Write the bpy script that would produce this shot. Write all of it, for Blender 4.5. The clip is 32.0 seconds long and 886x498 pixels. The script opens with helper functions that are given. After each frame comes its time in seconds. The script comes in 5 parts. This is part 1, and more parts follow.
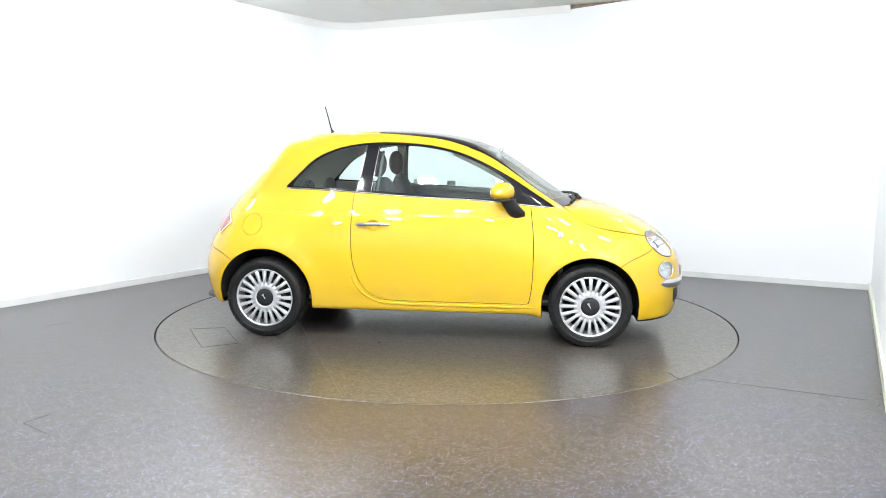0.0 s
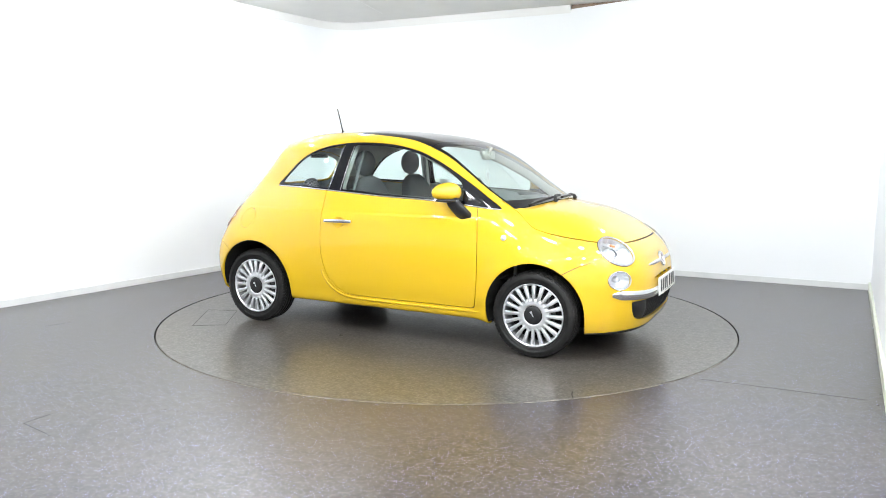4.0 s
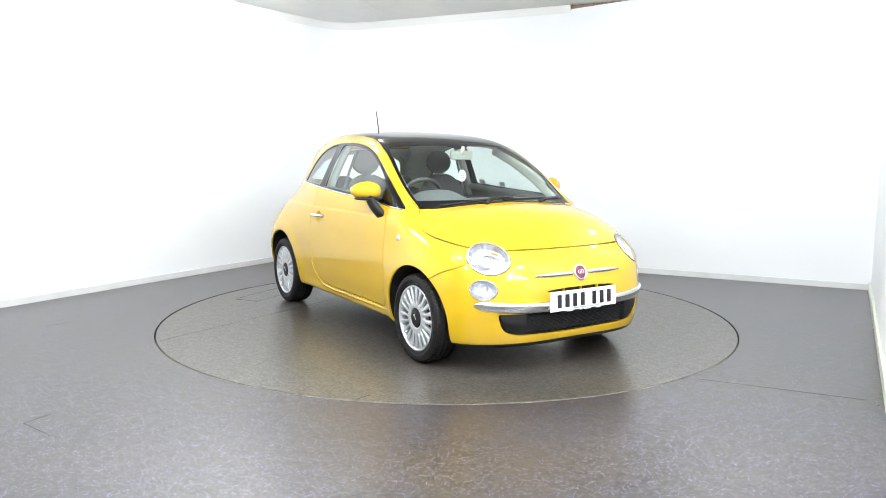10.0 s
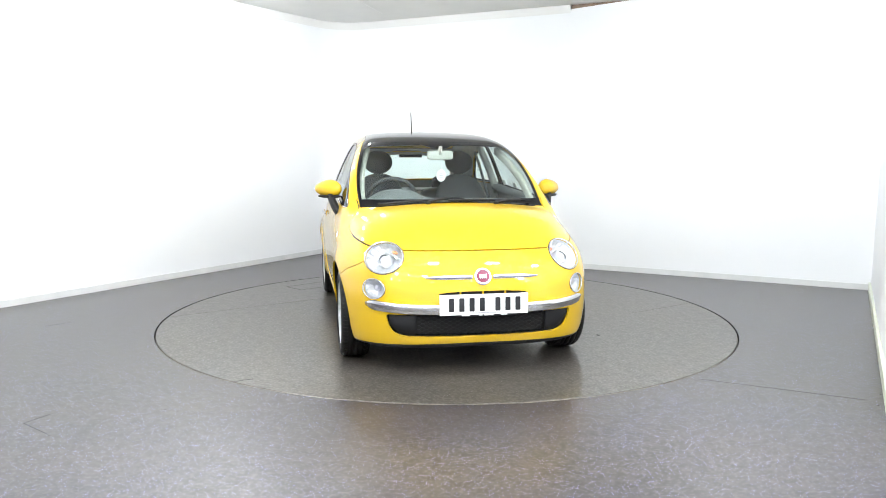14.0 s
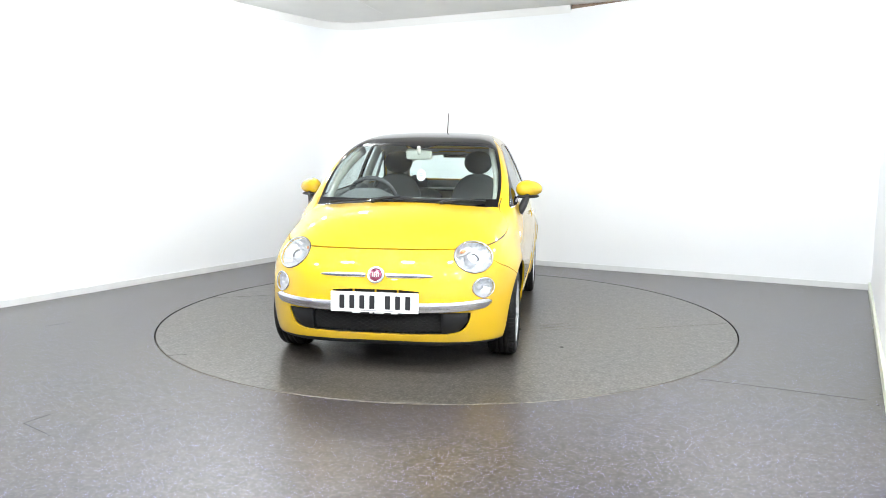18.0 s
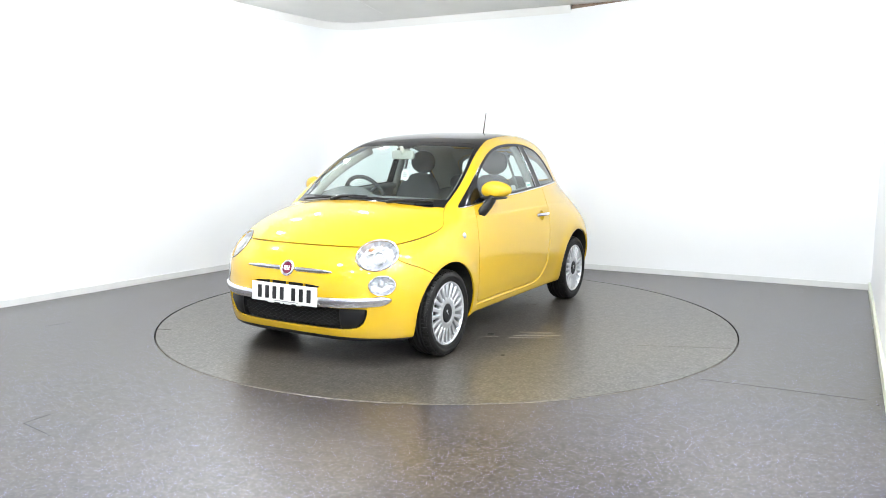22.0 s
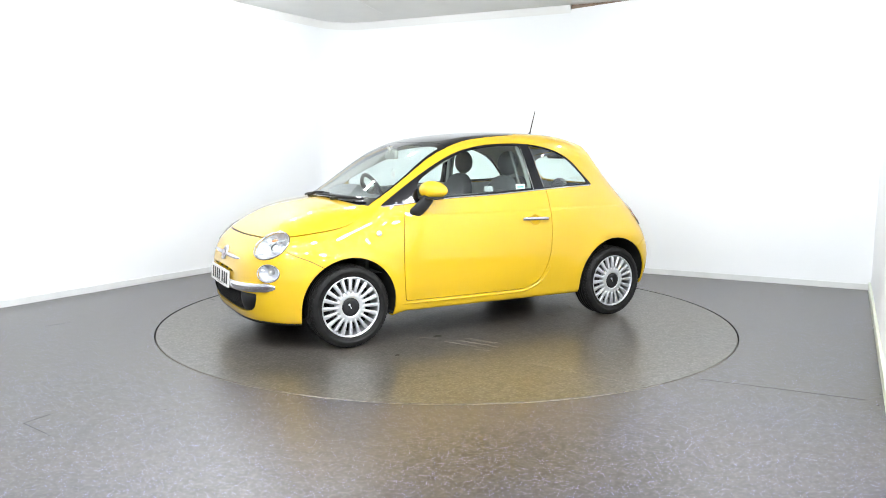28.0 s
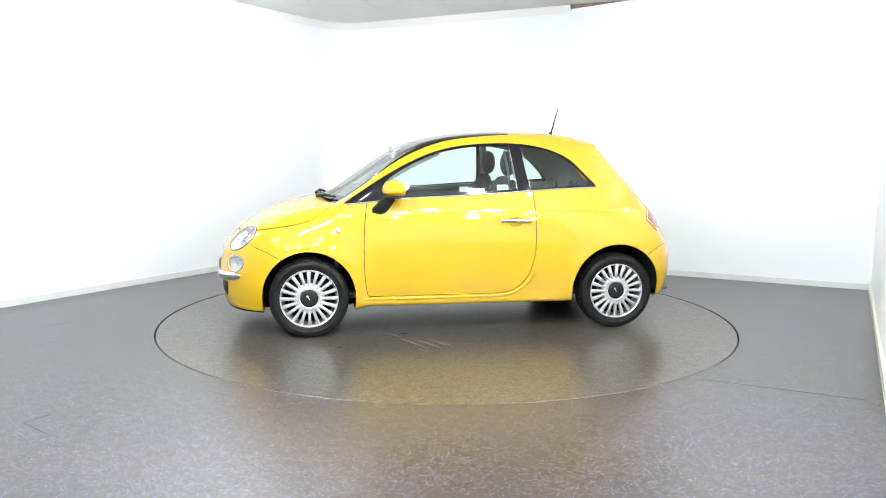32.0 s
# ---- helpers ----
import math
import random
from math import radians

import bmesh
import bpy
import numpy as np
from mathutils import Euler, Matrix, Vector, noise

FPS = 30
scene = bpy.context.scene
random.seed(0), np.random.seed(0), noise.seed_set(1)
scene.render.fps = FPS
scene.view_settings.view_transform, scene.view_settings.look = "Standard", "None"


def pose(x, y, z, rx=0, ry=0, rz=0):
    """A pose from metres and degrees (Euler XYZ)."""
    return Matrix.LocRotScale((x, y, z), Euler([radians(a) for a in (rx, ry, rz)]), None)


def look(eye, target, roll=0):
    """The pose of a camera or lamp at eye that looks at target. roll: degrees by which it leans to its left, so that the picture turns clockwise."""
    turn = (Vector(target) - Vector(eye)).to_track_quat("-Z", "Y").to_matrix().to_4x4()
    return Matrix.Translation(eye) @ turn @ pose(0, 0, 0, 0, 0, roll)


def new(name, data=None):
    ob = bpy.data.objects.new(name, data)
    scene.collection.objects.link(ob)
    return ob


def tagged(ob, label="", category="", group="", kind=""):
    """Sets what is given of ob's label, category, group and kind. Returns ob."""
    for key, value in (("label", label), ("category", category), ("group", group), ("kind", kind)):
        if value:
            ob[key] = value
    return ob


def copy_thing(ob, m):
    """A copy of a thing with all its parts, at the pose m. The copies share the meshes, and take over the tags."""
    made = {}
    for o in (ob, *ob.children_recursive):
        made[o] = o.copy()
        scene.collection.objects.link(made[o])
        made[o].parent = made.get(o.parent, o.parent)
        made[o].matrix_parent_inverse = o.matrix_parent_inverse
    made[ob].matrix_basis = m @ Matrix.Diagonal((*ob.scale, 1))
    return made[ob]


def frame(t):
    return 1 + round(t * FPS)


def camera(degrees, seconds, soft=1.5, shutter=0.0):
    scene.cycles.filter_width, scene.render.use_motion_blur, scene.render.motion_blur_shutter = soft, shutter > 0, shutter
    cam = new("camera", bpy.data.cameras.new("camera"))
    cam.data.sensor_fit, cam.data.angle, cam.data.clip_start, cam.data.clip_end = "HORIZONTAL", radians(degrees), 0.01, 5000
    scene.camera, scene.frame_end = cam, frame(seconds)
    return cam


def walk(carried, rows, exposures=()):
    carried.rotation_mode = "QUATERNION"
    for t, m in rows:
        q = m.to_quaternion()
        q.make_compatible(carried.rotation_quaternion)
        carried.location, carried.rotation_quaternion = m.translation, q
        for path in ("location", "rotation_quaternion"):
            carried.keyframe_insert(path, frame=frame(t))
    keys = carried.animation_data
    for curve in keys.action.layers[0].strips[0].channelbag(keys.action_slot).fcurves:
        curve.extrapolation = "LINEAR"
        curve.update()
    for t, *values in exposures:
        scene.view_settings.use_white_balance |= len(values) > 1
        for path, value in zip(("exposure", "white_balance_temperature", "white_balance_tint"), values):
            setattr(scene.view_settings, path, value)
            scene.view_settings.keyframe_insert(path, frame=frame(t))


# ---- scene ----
cam = camera(60.5, 32.0, 0.9)
EYE = (0.0, -6.133, 1.334)
AIM = (-0.029, 0.0, 0.541)
walk(cam, [(0, look(EYE, AIM, 0.25)), (32, look(EYE, AIM, 0.25))])

# ---- world and exposure ----
world = bpy.data.worlds.new("world")
scene.world = world
world.use_nodes = True
world.node_tree.nodes["Background"].inputs[0].default_value = (0.9, 0.95, 1.0, 1)
world.node_tree.nodes["Background"].inputs[1].default_value = 0.05
LAMP = 292.0

# ---- materials ----


def material(name, color, rough=0.5, metal=0.0, coat=0.0, coat_rough=0.03, emit=0.0, spec=0.5):
    m = bpy.data.materials.new(name)
    m.use_nodes = True
    b = m.node_tree.nodes["Principled BSDF"]
    b.inputs["Base Color"].default_value = (*color, 1)
    b.inputs["Roughness"].default_value = rough
    b.inputs["Metallic"].default_value = metal
    b.inputs["Coat Weight"].default_value = coat
    b.inputs["Coat Roughness"].default_value = coat_rough
    b.inputs["Specular IOR Level"].default_value = spec
    if emit:
        b.inputs["Emission Color"].default_value = (*color, 1)
        b.inputs["Emission Strength"].default_value = emit
    return m


def nodes_of(m):
    t = m.node_tree
    return t.nodes, t.links, t.nodes["Principled BSDF"]


def mottle(m, scale, low, high, detail=6.0, rough=None, bump=0.0, bump_scale=None):
    """Noise between two colours, and a second noise on roughness and relief."""
    n, l, b = nodes_of(m)
    co = n.new("ShaderNodeTexCoord")
    tex = n.new("ShaderNodeTexNoise")
    tex.inputs["Scale"].default_value = scale
    tex.inputs["Detail"].default_value = detail
    ramp = n.new("ShaderNodeValToRGB")
    ramp.color_ramp.elements[0].position, ramp.color_ramp.elements[1].position = 0.3, 0.7
    ramp.color_ramp.elements[0].color = (*low, 1)
    ramp.color_ramp.elements[1].color = (*high, 1)
    l.new(co.outputs["Object"], tex.inputs["Vector"])
    l.new(tex.outputs["Fac"], ramp.inputs["Fac"])
    l.new(ramp.outputs["Color"], b.inputs["Base Color"])
    if rough:
        mr = n.new("ShaderNodeMapRange")
        mr.inputs["To Min"].default_value, mr.inputs["To Max"].default_value = rough
        l.new(tex.outputs["Fac"], mr.inputs["Value"])
        l.new(mr.outputs["Result"], b.inputs["Roughness"])
    if bump:
        t2 = n.new("ShaderNodeTexNoise")
        t2.inputs["Scale"].default_value = bump_scale or scale * 8
        t2.inputs["Detail"].default_value = 4
        l.new(co.outputs["Object"], t2.inputs["Vector"])
        bp = n.new("ShaderNodeBump")
        bp.inputs["Strength"].default_value = bump
        bp.inputs["Distance"].default_value = 0.002
        l.new(t2.outputs["Fac"], bp.inputs["Height"])
        l.new(bp.outputs["Normal"], b.inputs["Normal"])
    return m


def glass_material(name, tint, gloss=1.0):
    """A thin tinted pane: clear with mirror gloss at grazing angles."""
    m = bpy.data.materials.new(name)
    m.use_nodes = True
    n, l = m.node_tree.nodes, m.node_tree.links
    n.remove(n["Principled BSDF"])
    clear, shine, mix, lay = (n.new("ShaderNodeBsdfTransparent"), n.new("ShaderNodeBsdfGlossy"),
                              n.new("ShaderNodeMixShader"), n.new("ShaderNodeLayerWeight"))
    clear.inputs["Color"].default_value = (*tint, 1)
    shine.inputs["Roughness"].default_value = 0.01
    lay.inputs["Blend"].default_value = 0.5
    pw, sc = n.new("ShaderNodeMath"), n.new("ShaderNodeMath")
    pw.operation, sc.operation = "POWER", "MULTIPLY_ADD"
    pw.inputs[1].default_value = 3.6
    sc.inputs[1].default_value, sc.inputs[2].default_value = 0.80 * gloss, 0.075 * gloss
    l.new(lay.outputs["Facing"], pw.inputs[0])
    l.new(pw.outputs[0], sc.inputs[0])
    l.new(sc.outputs[0], mix.inputs[0])
    l.new(clear.outputs[0], mix.inputs[1])
    l.new(shine.outputs[0], mix.inputs[2])
    l.new(mix.outputs[0], n["Material Output"].inputs["Surface"])
    return m


WALL = mottle(material("wall_paint", (0.86, 0.87, 0.88), 0.55), 1.3, (0.875, 0.892, 0.91), (0.90, 0.912, 0.925), bump=0.15, bump_scale=60)
CEIL = mottle(material("ceiling_paint", (0.62, 0.62, 0.6), 0.8), 2.0, (0.76, 0.76, 0.745), (0.81, 0.81, 0.795))
TRIM = material("trim_paint", (0.8, 0.8, 0.79), 0.4)
SKIRT = mottle(material("skirting_vinyl", (0.72, 0.73, 0.73), 0.4), 5, (0.68, 0.69, 0.69), (0.75, 0.76, 0.76))
SKIRT_GREEN = mottle(material("skirting_aged", (0.7, 0.72, 0.6), 0.4), 5, (0.62, 0.66, 0.52), (0.76, 0.77, 0.67))
BROWN = mottle(material("raw_board", (0.25, 0.17, 0.12), 0.8), 12, (0.16, 0.11, 0.08), (0.33, 0.24, 0.18))
PANEL = material("lamp_diffuser", (0.93, 0.97, 1.0), 0.5, emit=LAMP)
FRAME = material("lamp_frame", (0.8, 0.8, 0.8), 0.4)
YELLOW = material("yellow_paint", (0.60, 0.380, 0.010), 0.4, coat=1.0, coat_rough=0.035, spec=0.08)
YELLOW.node_tree.nodes["Principled BSDF"].inputs["Coat IOR"].default_value = 1.7
BLACK = material("black_gloss", (0.004, 0.004, 0.006), 0.1, spec=0.32)
PLASTIC = mottle(material("black_plastic", (0.016, 0.016, 0.017), 0.5, spec=0.3), 40, (0.010, 0.010, 0.011), (0.016, 0.016, 0.017), bump=0.2, bump_scale=300)
RUBBER = mottle(material("tyre_rubber", (0.012, 0.012, 0.012), 0.5, spec=0.18), 18, (0.008, 0.008, 0.008), (0.015, 0.0145, 0.014))
ALLOY = mottle(material("silver_alloy", (0.8, 0.81, 0.83), 0.28, 0.8), 25, (0.64, 0.65, 0.67), (0.72, 0.73, 0.75))
STEEL = mottle(material("brake_steel", (0.1, 0.1, 0.1), 0.5, 0.6), 20, (0.07, 0.068, 0.066), (0.13, 0.128, 0.125))
CHROME = material("chrome", (0.80, 0.80, 0.82), 0.10, 1.0)
DARK = material("dark_void", (0.008, 0.008, 0.008), 0.9)
SEAT = mottle(material("seat_cloth", (0.06, 0.062, 0.066), 0.9), 14, (0.040, 0.043, 0.047), (0.058, 0.062, 0.066), detail=2.0)
GLASS = glass_material("tinted_glass", (0.90, 1.0, 0.975))
SCREEN_GLASS = glass_material("windscreen_glass", (0.93, 1.0, 0.985), 1.0)
CLEAR = glass_material("clear_lens", (0.95, 0.96, 0.97), 0.6)


def floor_material(name, low, high, stain, fleck, bright, rough, dust=0.0):
    """Sheet vinyl: worn tone at two scales, faint brown smears, fine pale and bluish flecks, uneven gloss."""
    m = material(name, low, 0.3, spec=0.45)
    n, l, b = nodes_of(m)
    co = n.new("ShaderNodeTexCoord")

    def noise_tex(scale, detail, stretch=None):
        t = n.new("ShaderNodeTexNoise")
        t.inputs["Scale"].default_value, t.inputs["Detail"].default_value = scale, detail
        src = co.outputs["Object"]
        if stretch:
            mp = n.new("ShaderNodeMapping")
            mp.inputs["Rotation"].default_value = (0, 0, radians(stretch[2]))
            mp.inputs["Scale"].default_value = (stretch[0], stretch[1], 1)
            l.new(src, mp.inputs["Vector"])
            src = mp.outputs["Vector"]
        l.new(src, t.inputs["Vector"])
        return t.outputs["Fac"]

    def calc(op, a, c):
        t = n.new("ShaderNodeMath")
        t.operation = op
        for k, q in enumerate((a, c)):
            if isinstance(q, (int, float)):
                t.inputs[k].default_value = q
            else:
                l.new(q, t.inputs[k])
        return t.outputs[0]

    def blend_rgb(f, a, c):
        t = n.new("ShaderNodeMix")
        t.data_type = "RGBA"
        l.new(f, t.inputs["Factor"])
        for k, q in (("A", a), ("B", c)):
            if isinstance(q, tuple):
                t.inputs[k].default_value = (*q, 1)
            else:
                l.new(q, t.inputs[k])
        return t.outputs["Result"]

    def remap(f, a0, a1, b0, b1):
        t = n.new("ShaderNodeMapRange")
        for k, q in zip(("From Min", "From Max", "To Min", "To Max"), (a0, a1, b0, b1)):
            t.inputs[k].default_value = q
        l.new(f, t.inputs["Value"])
        return t.outputs["Result"]

    big, mid, grain = noise_tex(0.9, 4), noise_tex(16, 6), noise_tex(55, 7)
    smear = noise_tex(1.3, 2, (0.6, 1.8, 25))
    tone = calc("ADD", calc("MULTIPLY", big, 0.35), calc("MULTIPLY", mid, 0.65))
    col = blend_rgb(remap(tone, 0.36, 0.64, 0, 1), low, high)
    col = blend_rgb(remap(smear, 0.35, 0.80, 0, 0.6), col, stain)
    col = blend_rgb(remap(grain, 0.50, 0.66, 0, dust), col, (0.17, 0.165, 0.15))
    col = blend_rgb(remap(grain, 0.50, 0.36, 0, dust), col, (0.018, 0.017, 0.016))
    cells = n.new("ShaderNodeTexVoronoi")
    cells.inputs["Scale"].default_value = 132
    l.new(co.outputs["Object"], cells.inputs["Vector"])
    pick = n.new("ShaderNodeSeparateColor")
    l.new(cells.outputs["Color"], pick.inputs[0])
    dense = remap(noise_tex(1.1, 3), 0.35, 0.65, 1.0 - fleck * 0.75, 1.0 - fleck * 1.15)
    spot = calc("MULTIPLY", calc("LESS_THAN", cells.outputs["Distance"], 0.27), calc("GREATER_THAN", pick.outputs[0], dense))
    tint = blend_rgb(pick.outputs[1], bright, (bright[0] * 0.55, bright[1] * 0.58, bright[2] * 1.05))
    col = blend_rgb(spot, col, tint)
    l.new(col, b.inputs["Base Color"])
    l.new(remap(calc("ADD", calc("MULTIPLY", big, 0.5), calc("MULTIPLY", smear, 0.5)), 0.35, 0.65, *rough), b.inputs["Roughness"])
    bp = n.new("ShaderNodeBump")
    bp.inputs["Strength"].default_value, bp.inputs["Distance"].default_value = 0.04, 0.0008
    l.new(grain, bp.inputs["Height"])
    l.new(remap(mid, 0.35, 0.65, 0.66, 0.88), b.inputs["Specular IOR Level"])
    l.new(bp.outputs["Normal"], b.inputs["Normal"])
    return m


VINYL = floor_material("floor_vinyl", (0.0195, 0.0160, 0.0172), (0.033, 0.0275, 0.029), (0.045, 0.033, 0.021), 0.26, (0.52, 0.52, 0.74), (0.277, 0.292), 0.36)
TABLE = floor_material("turntable_vinyl", (0.021, 0.018, 0.0165), (0.080, 0.070, 0.062), (0.080, 0.062, 0.040), 0.05, (0.34, 0.33, 0.31), (0.277, 0.290), 0.62)
# Pale tan that stands in for light on the turntable's rim face.
EDGE_TAN = mottle(material("lit_edge", (0.4, 0.36, 0.28), 0.5), 9, (0.12, 0.105, 0.085), (0.30, 0.27, 0.22))


# ---- mesh helpers ----
def part(name, verts, faces, mat, parent=None, label="", smooth=False, normals=None):
    me = bpy.data.meshes.new(name)
    me.from_pydata([tuple(v) for v in np.asarray(verts, float).tolist()], [], [tuple(f) for f in (faces.tolist() if isinstance(faces, np.ndarray) else faces)])
    me.materials.append(mat)
    if smooth:
        me.polygons.foreach_set("use_smooth", [True] * len(me.polygons))
    me.update()
    if normals is not None:
        me.normals_split_custom_set_from_vertices([tuple(n) for n in np.asarray(normals).tolist()])
    ob = new(name, me)
    if parent is not None:
        ob.parent = parent
    if label:
        ob["label"] = label
    return ob


def from_bm(name, bm, mat, parent=None, label="", smooth=False):
    bmesh.ops.recalc_face_normals(bm, faces=bm.faces)
    me = bpy.data.meshes.new(name)
    bm.to_mesh(me)
    bm.free()
    me.materials.append(mat)
    if smooth:
        me.polygons.foreach_set("use_smooth", [True] * len(me.polygons))
    ob = new(name, me)
    if parent is not None:
        ob.parent = parent
    if label:
        ob["label"] = label
    return ob


def box_bm(size, at, bevel=0.0, seg=2, turn=None, bm=None):
    """A bevelled box added to bm."""
    own = bmesh.new()
    bmesh.ops.create_cube(own, size=1.0)
    bmesh.ops.scale(own, vec=size, verts=own.verts)
    if bevel:
        bmesh.ops.bevel(own, geom=own.edges[:], offset=bevel, segments=seg, affect="EDGES", profile=0.5)
    m = Matrix.Translation(at) @ (turn.to_4x4() if turn else Matrix())
    bmesh.ops.transform(own, matrix=m, verts=own.verts)
    if bm is None:
        return own
    tmp = bpy.data.meshes.new("tmp")
    own.to_mesh(tmp)
    own.free()
    bm.from_mesh(tmp)
    bpy.data.meshes.remove(tmp)
    return bm


def lathe(profile, n=48, axis="y"):
    """Vertices and quads of a profile of (radius, along) turned about an axis."""
    pr = np.asarray(profile, float)
    a = np.linspace(0, 2 * np.pi, n, endpoint=False)
    r, h = pr[:, 0][:, None], pr[:, 1][:, None]
    c, s = r * np.cos(a), r * np.sin(a)
    hh = h + 0 * a
    v = {"y": (c, hh, s), "z": (c, s, hh), "x": (hh, c, s)}[axis]
    V = np.stack([q.ravel() for q in v], 1)
    F = []
    for i in range(len(pr) - 1):
        for j in range(n):
            k = (j + 1) % n
            F.append((i * n + j, i * n + k, (i + 1) * n + k, (i + 1) * n + j))
    return V, F


def tube(points, radius, n=8, closed=False, flat=1.0):
    """Vertices and faces of a round bar along points; radius one number or one each."""
    P = np.asarray(points, float)
    R = np.full(len(P), radius) if np.isscalar(radius) else np.asarray(radius, float)
    T = np.gradient(P, axis=0) if not closed else np.roll(P, -1, 0) - np.roll(P, 1, 0)
    T /= np.linalg.norm(T, axis=1)[:, None] + 1e-12
    up = np.array([0, 0, 1.0])
    V, F = [], []
    for p_, t_, r_ in zip(P, T, R):
        a = np.cross(t_, up)
        if np.linalg.norm(a) < 1e-3:
            a = np.cross(t_, [0, 1.0, 0])
        a /= np.linalg.norm(a)
        b = np.cross(t_, a)
        for k in range(n):
            w = 2 * np.pi * k / n
            V.append(p_ + r_ * (np.cos(w) * a * flat + np.sin(w) * b))
    m = len(P)
    for i in range(m if closed else m - 1):
        for k in range(n):
            F.append((i * n + k, i * n + (k + 1) % n, ((i + 1) % m) * n + (k + 1) % n, ((i + 1) % m) * n + k))
    if not closed:
        F += [tuple(range(n))[::-1], tuple(range((m - 1) * n, m * n))]
    return np.array(V), F


# ---- the room ----
def cross_lines(p_, d_, q_, e_):
    k = np.linalg.solve(np.array([[d_[0], -e_[0]], [d_[1], -e_[1]]]), np.subtract(q_, p_))
    return np.add(p_, k[0] * np.array(d_))


L_AT, L_DIR = (-3.06, 1.333), (0.5198, 0.8543)
R_AT, R_DIR = (2.739, 1.917), (0.8932, -0.4496)
S_AT, S_DIR = (3.241, -0.532), (0.4631, 0.8863)
TOP = 2.955
corner_lr = cross_lines(L_AT, L_DIR, R_AT, R_DIR)
corner_rs = cross_lines(R_AT, R_DIR, S_AT, S_DIR)
s_end = np.array(S_AT) - 2.35 * np.array(S_DIR)
outer = s_end + 3.4 * np.array((0.8863, -0.4631))
l_back = np.array(L_AT) - 11.5 * np.array(L_DIR)


def fillet(a, c, b, r, n=14):
    """Points of the rounded corner c between the ways to a and b."""
    u, w = (a - c) / np.linalg.norm(a - c), (b - c) / np.linalg.norm(b - c)
    half = np.arccos(np.clip(u @ w, -1, 1)) / 2
    d = r / np.tan(half)
    m = c + (u + w) / np.linalg.norm(u + w) * r / np.sin(half)
    p0, p1 = c + u * d - m, c + w * d - m
    a0, a1 = np.arctan2(p0[1], p0[0]), np.arctan2(p1[1], p1[0])
    da = (a1 - a0 + np.pi) % (2 * np.pi) - np.pi
    return [m + r * np.array((np.cos(a0 + da * i / n), np.sin(a0 + da * i / n))) for i in range(n + 1)]


curve = fillet(l_back, corner_lr, corner_rs, 0.45)


def wall(name, line, z0, z1, thick, mat, label, out=None):
    """A wall along a line of plan points, its inner face on the line, thickness away from the room's middle."""
    P = np.array([np.asarray(q)[:2] for q in line])
    T = np.gradient(P, axis=0)
    N = np.stack([-T[:, 1], T[:, 0]], 1)
    N /= np.linalg.norm(N, axis=1)[:, None]
    mid = np.array((0.0, -2.0))
    if ((P - mid) * N).sum() < 0:
        N = -N
    Q = P + N * thick
    n = len(P)
    V = [(*q, z) for z in (z0, z1) for q in P] + [(*q, z) for z in (z0, z1) for q in Q]
    F = []
    for i in range(n - 1):
        F += [(i, i + 1, n + i + 1, n + i), (2 * n + i + 1, 2 * n + i, 3 * n + i, 3 * n + i + 1),
              (n + i, n + i + 1, 3 * n + i + 1, 3 * n + i), (i + 1, i, 2 * n + i, 2 * n + i + 1)]
    F += [(0, n, 3 * n, 2 * n), (n - 1, 3 * n - 1, 4 * n - 1, 2 * n - 1)]
    ob = part(name, V, F, mat)
    return tagged(ob, label, "wall", kind="structure")


wall("wall_west", [l_back, curve[0]], 0, TOP, 0.12, WALL, "smooth white painted studio wall")
wall("wall_corner", curve, 0, TOP, 0.12, WALL, "white painted wall curving round the studio corner")
wall("wall_north", [curve[-1], corner_rs], 0, TOP - 0.055, 0.12, WALL, "smooth white painted studio wall")
wall("wall_east", [corner_rs, s_end], 0, TOP, 0.12, WALL, "white painted short side wall")
wall("wall_return", [s_end, outer], 0, TOP, 0.12, WALL, "white painted return wall")
wall("wall_back_east", [outer, (5.6, -9.5)], 0, TOP, 0.12, WALL, "white painted wall behind the camera")
wall("wall_south", [(5.6, -9.5), l_back], 0, TOP, 0.12, WALL, "white painted wall behind the camera")

base_line = [l_back, *curve, corner_rs]


def inset(line, d):
    P = np.array([np.asarray(q)[:2] for q in line])
    T = np.gradient(P, axis=0)
    N = np.stack([-T[:, 1], T[:, 0]], 1)
    N /= np.linalg.norm(N, axis=1)[:, None]
    if ((P - np.array((0.0, -2.0))) * N).sum() > 0:
        N = -N
    return P + N * d


tagged(wall("baseboard", inset(base_line, 0.016), 0, 0.058, 0.014, SKIRT, "pale grey vinyl skirting along the wall foot"), category="baseboard")
tagged(wall("baseboard_east", inset([corner_rs, s_end], 0.022), 0, 0.075, 0.02, SKIRT_GREEN, "aged cream-green coved skirting with a wavy edge"), category="baseboard")
gap_at = np.array((1.368, 2.607))
l_gap = np.array((-2.33, 2.535))
corn = [l_gap, *curve, gap_at]
tagged(wall("trim_cornice", inset(corn, 0.012), 2.862, TOP - 0.004, 0.010, TRIM, "white cornice strip under the ceiling"), category="trim")
far = gap_at + 2.9 * np.array(R_DIR)
back = 0.03 * np.array((0.4496, 0.8932))
tagged(wall("trim_packing", [gap_at + 0.004 * np.array(R_DIR) + back, far + back], TOP - 0.06, TOP - 0.001, 0.06, BROWN, "raw brown packing board above the wall"), category="trim")
wedge = [(gap_at + s * np.array(R_DIR), zt) for s, zt in ((0.0, TOP - 0.051), (0.75, TOP - 0.002), (3.15, TOP - 0.002))]
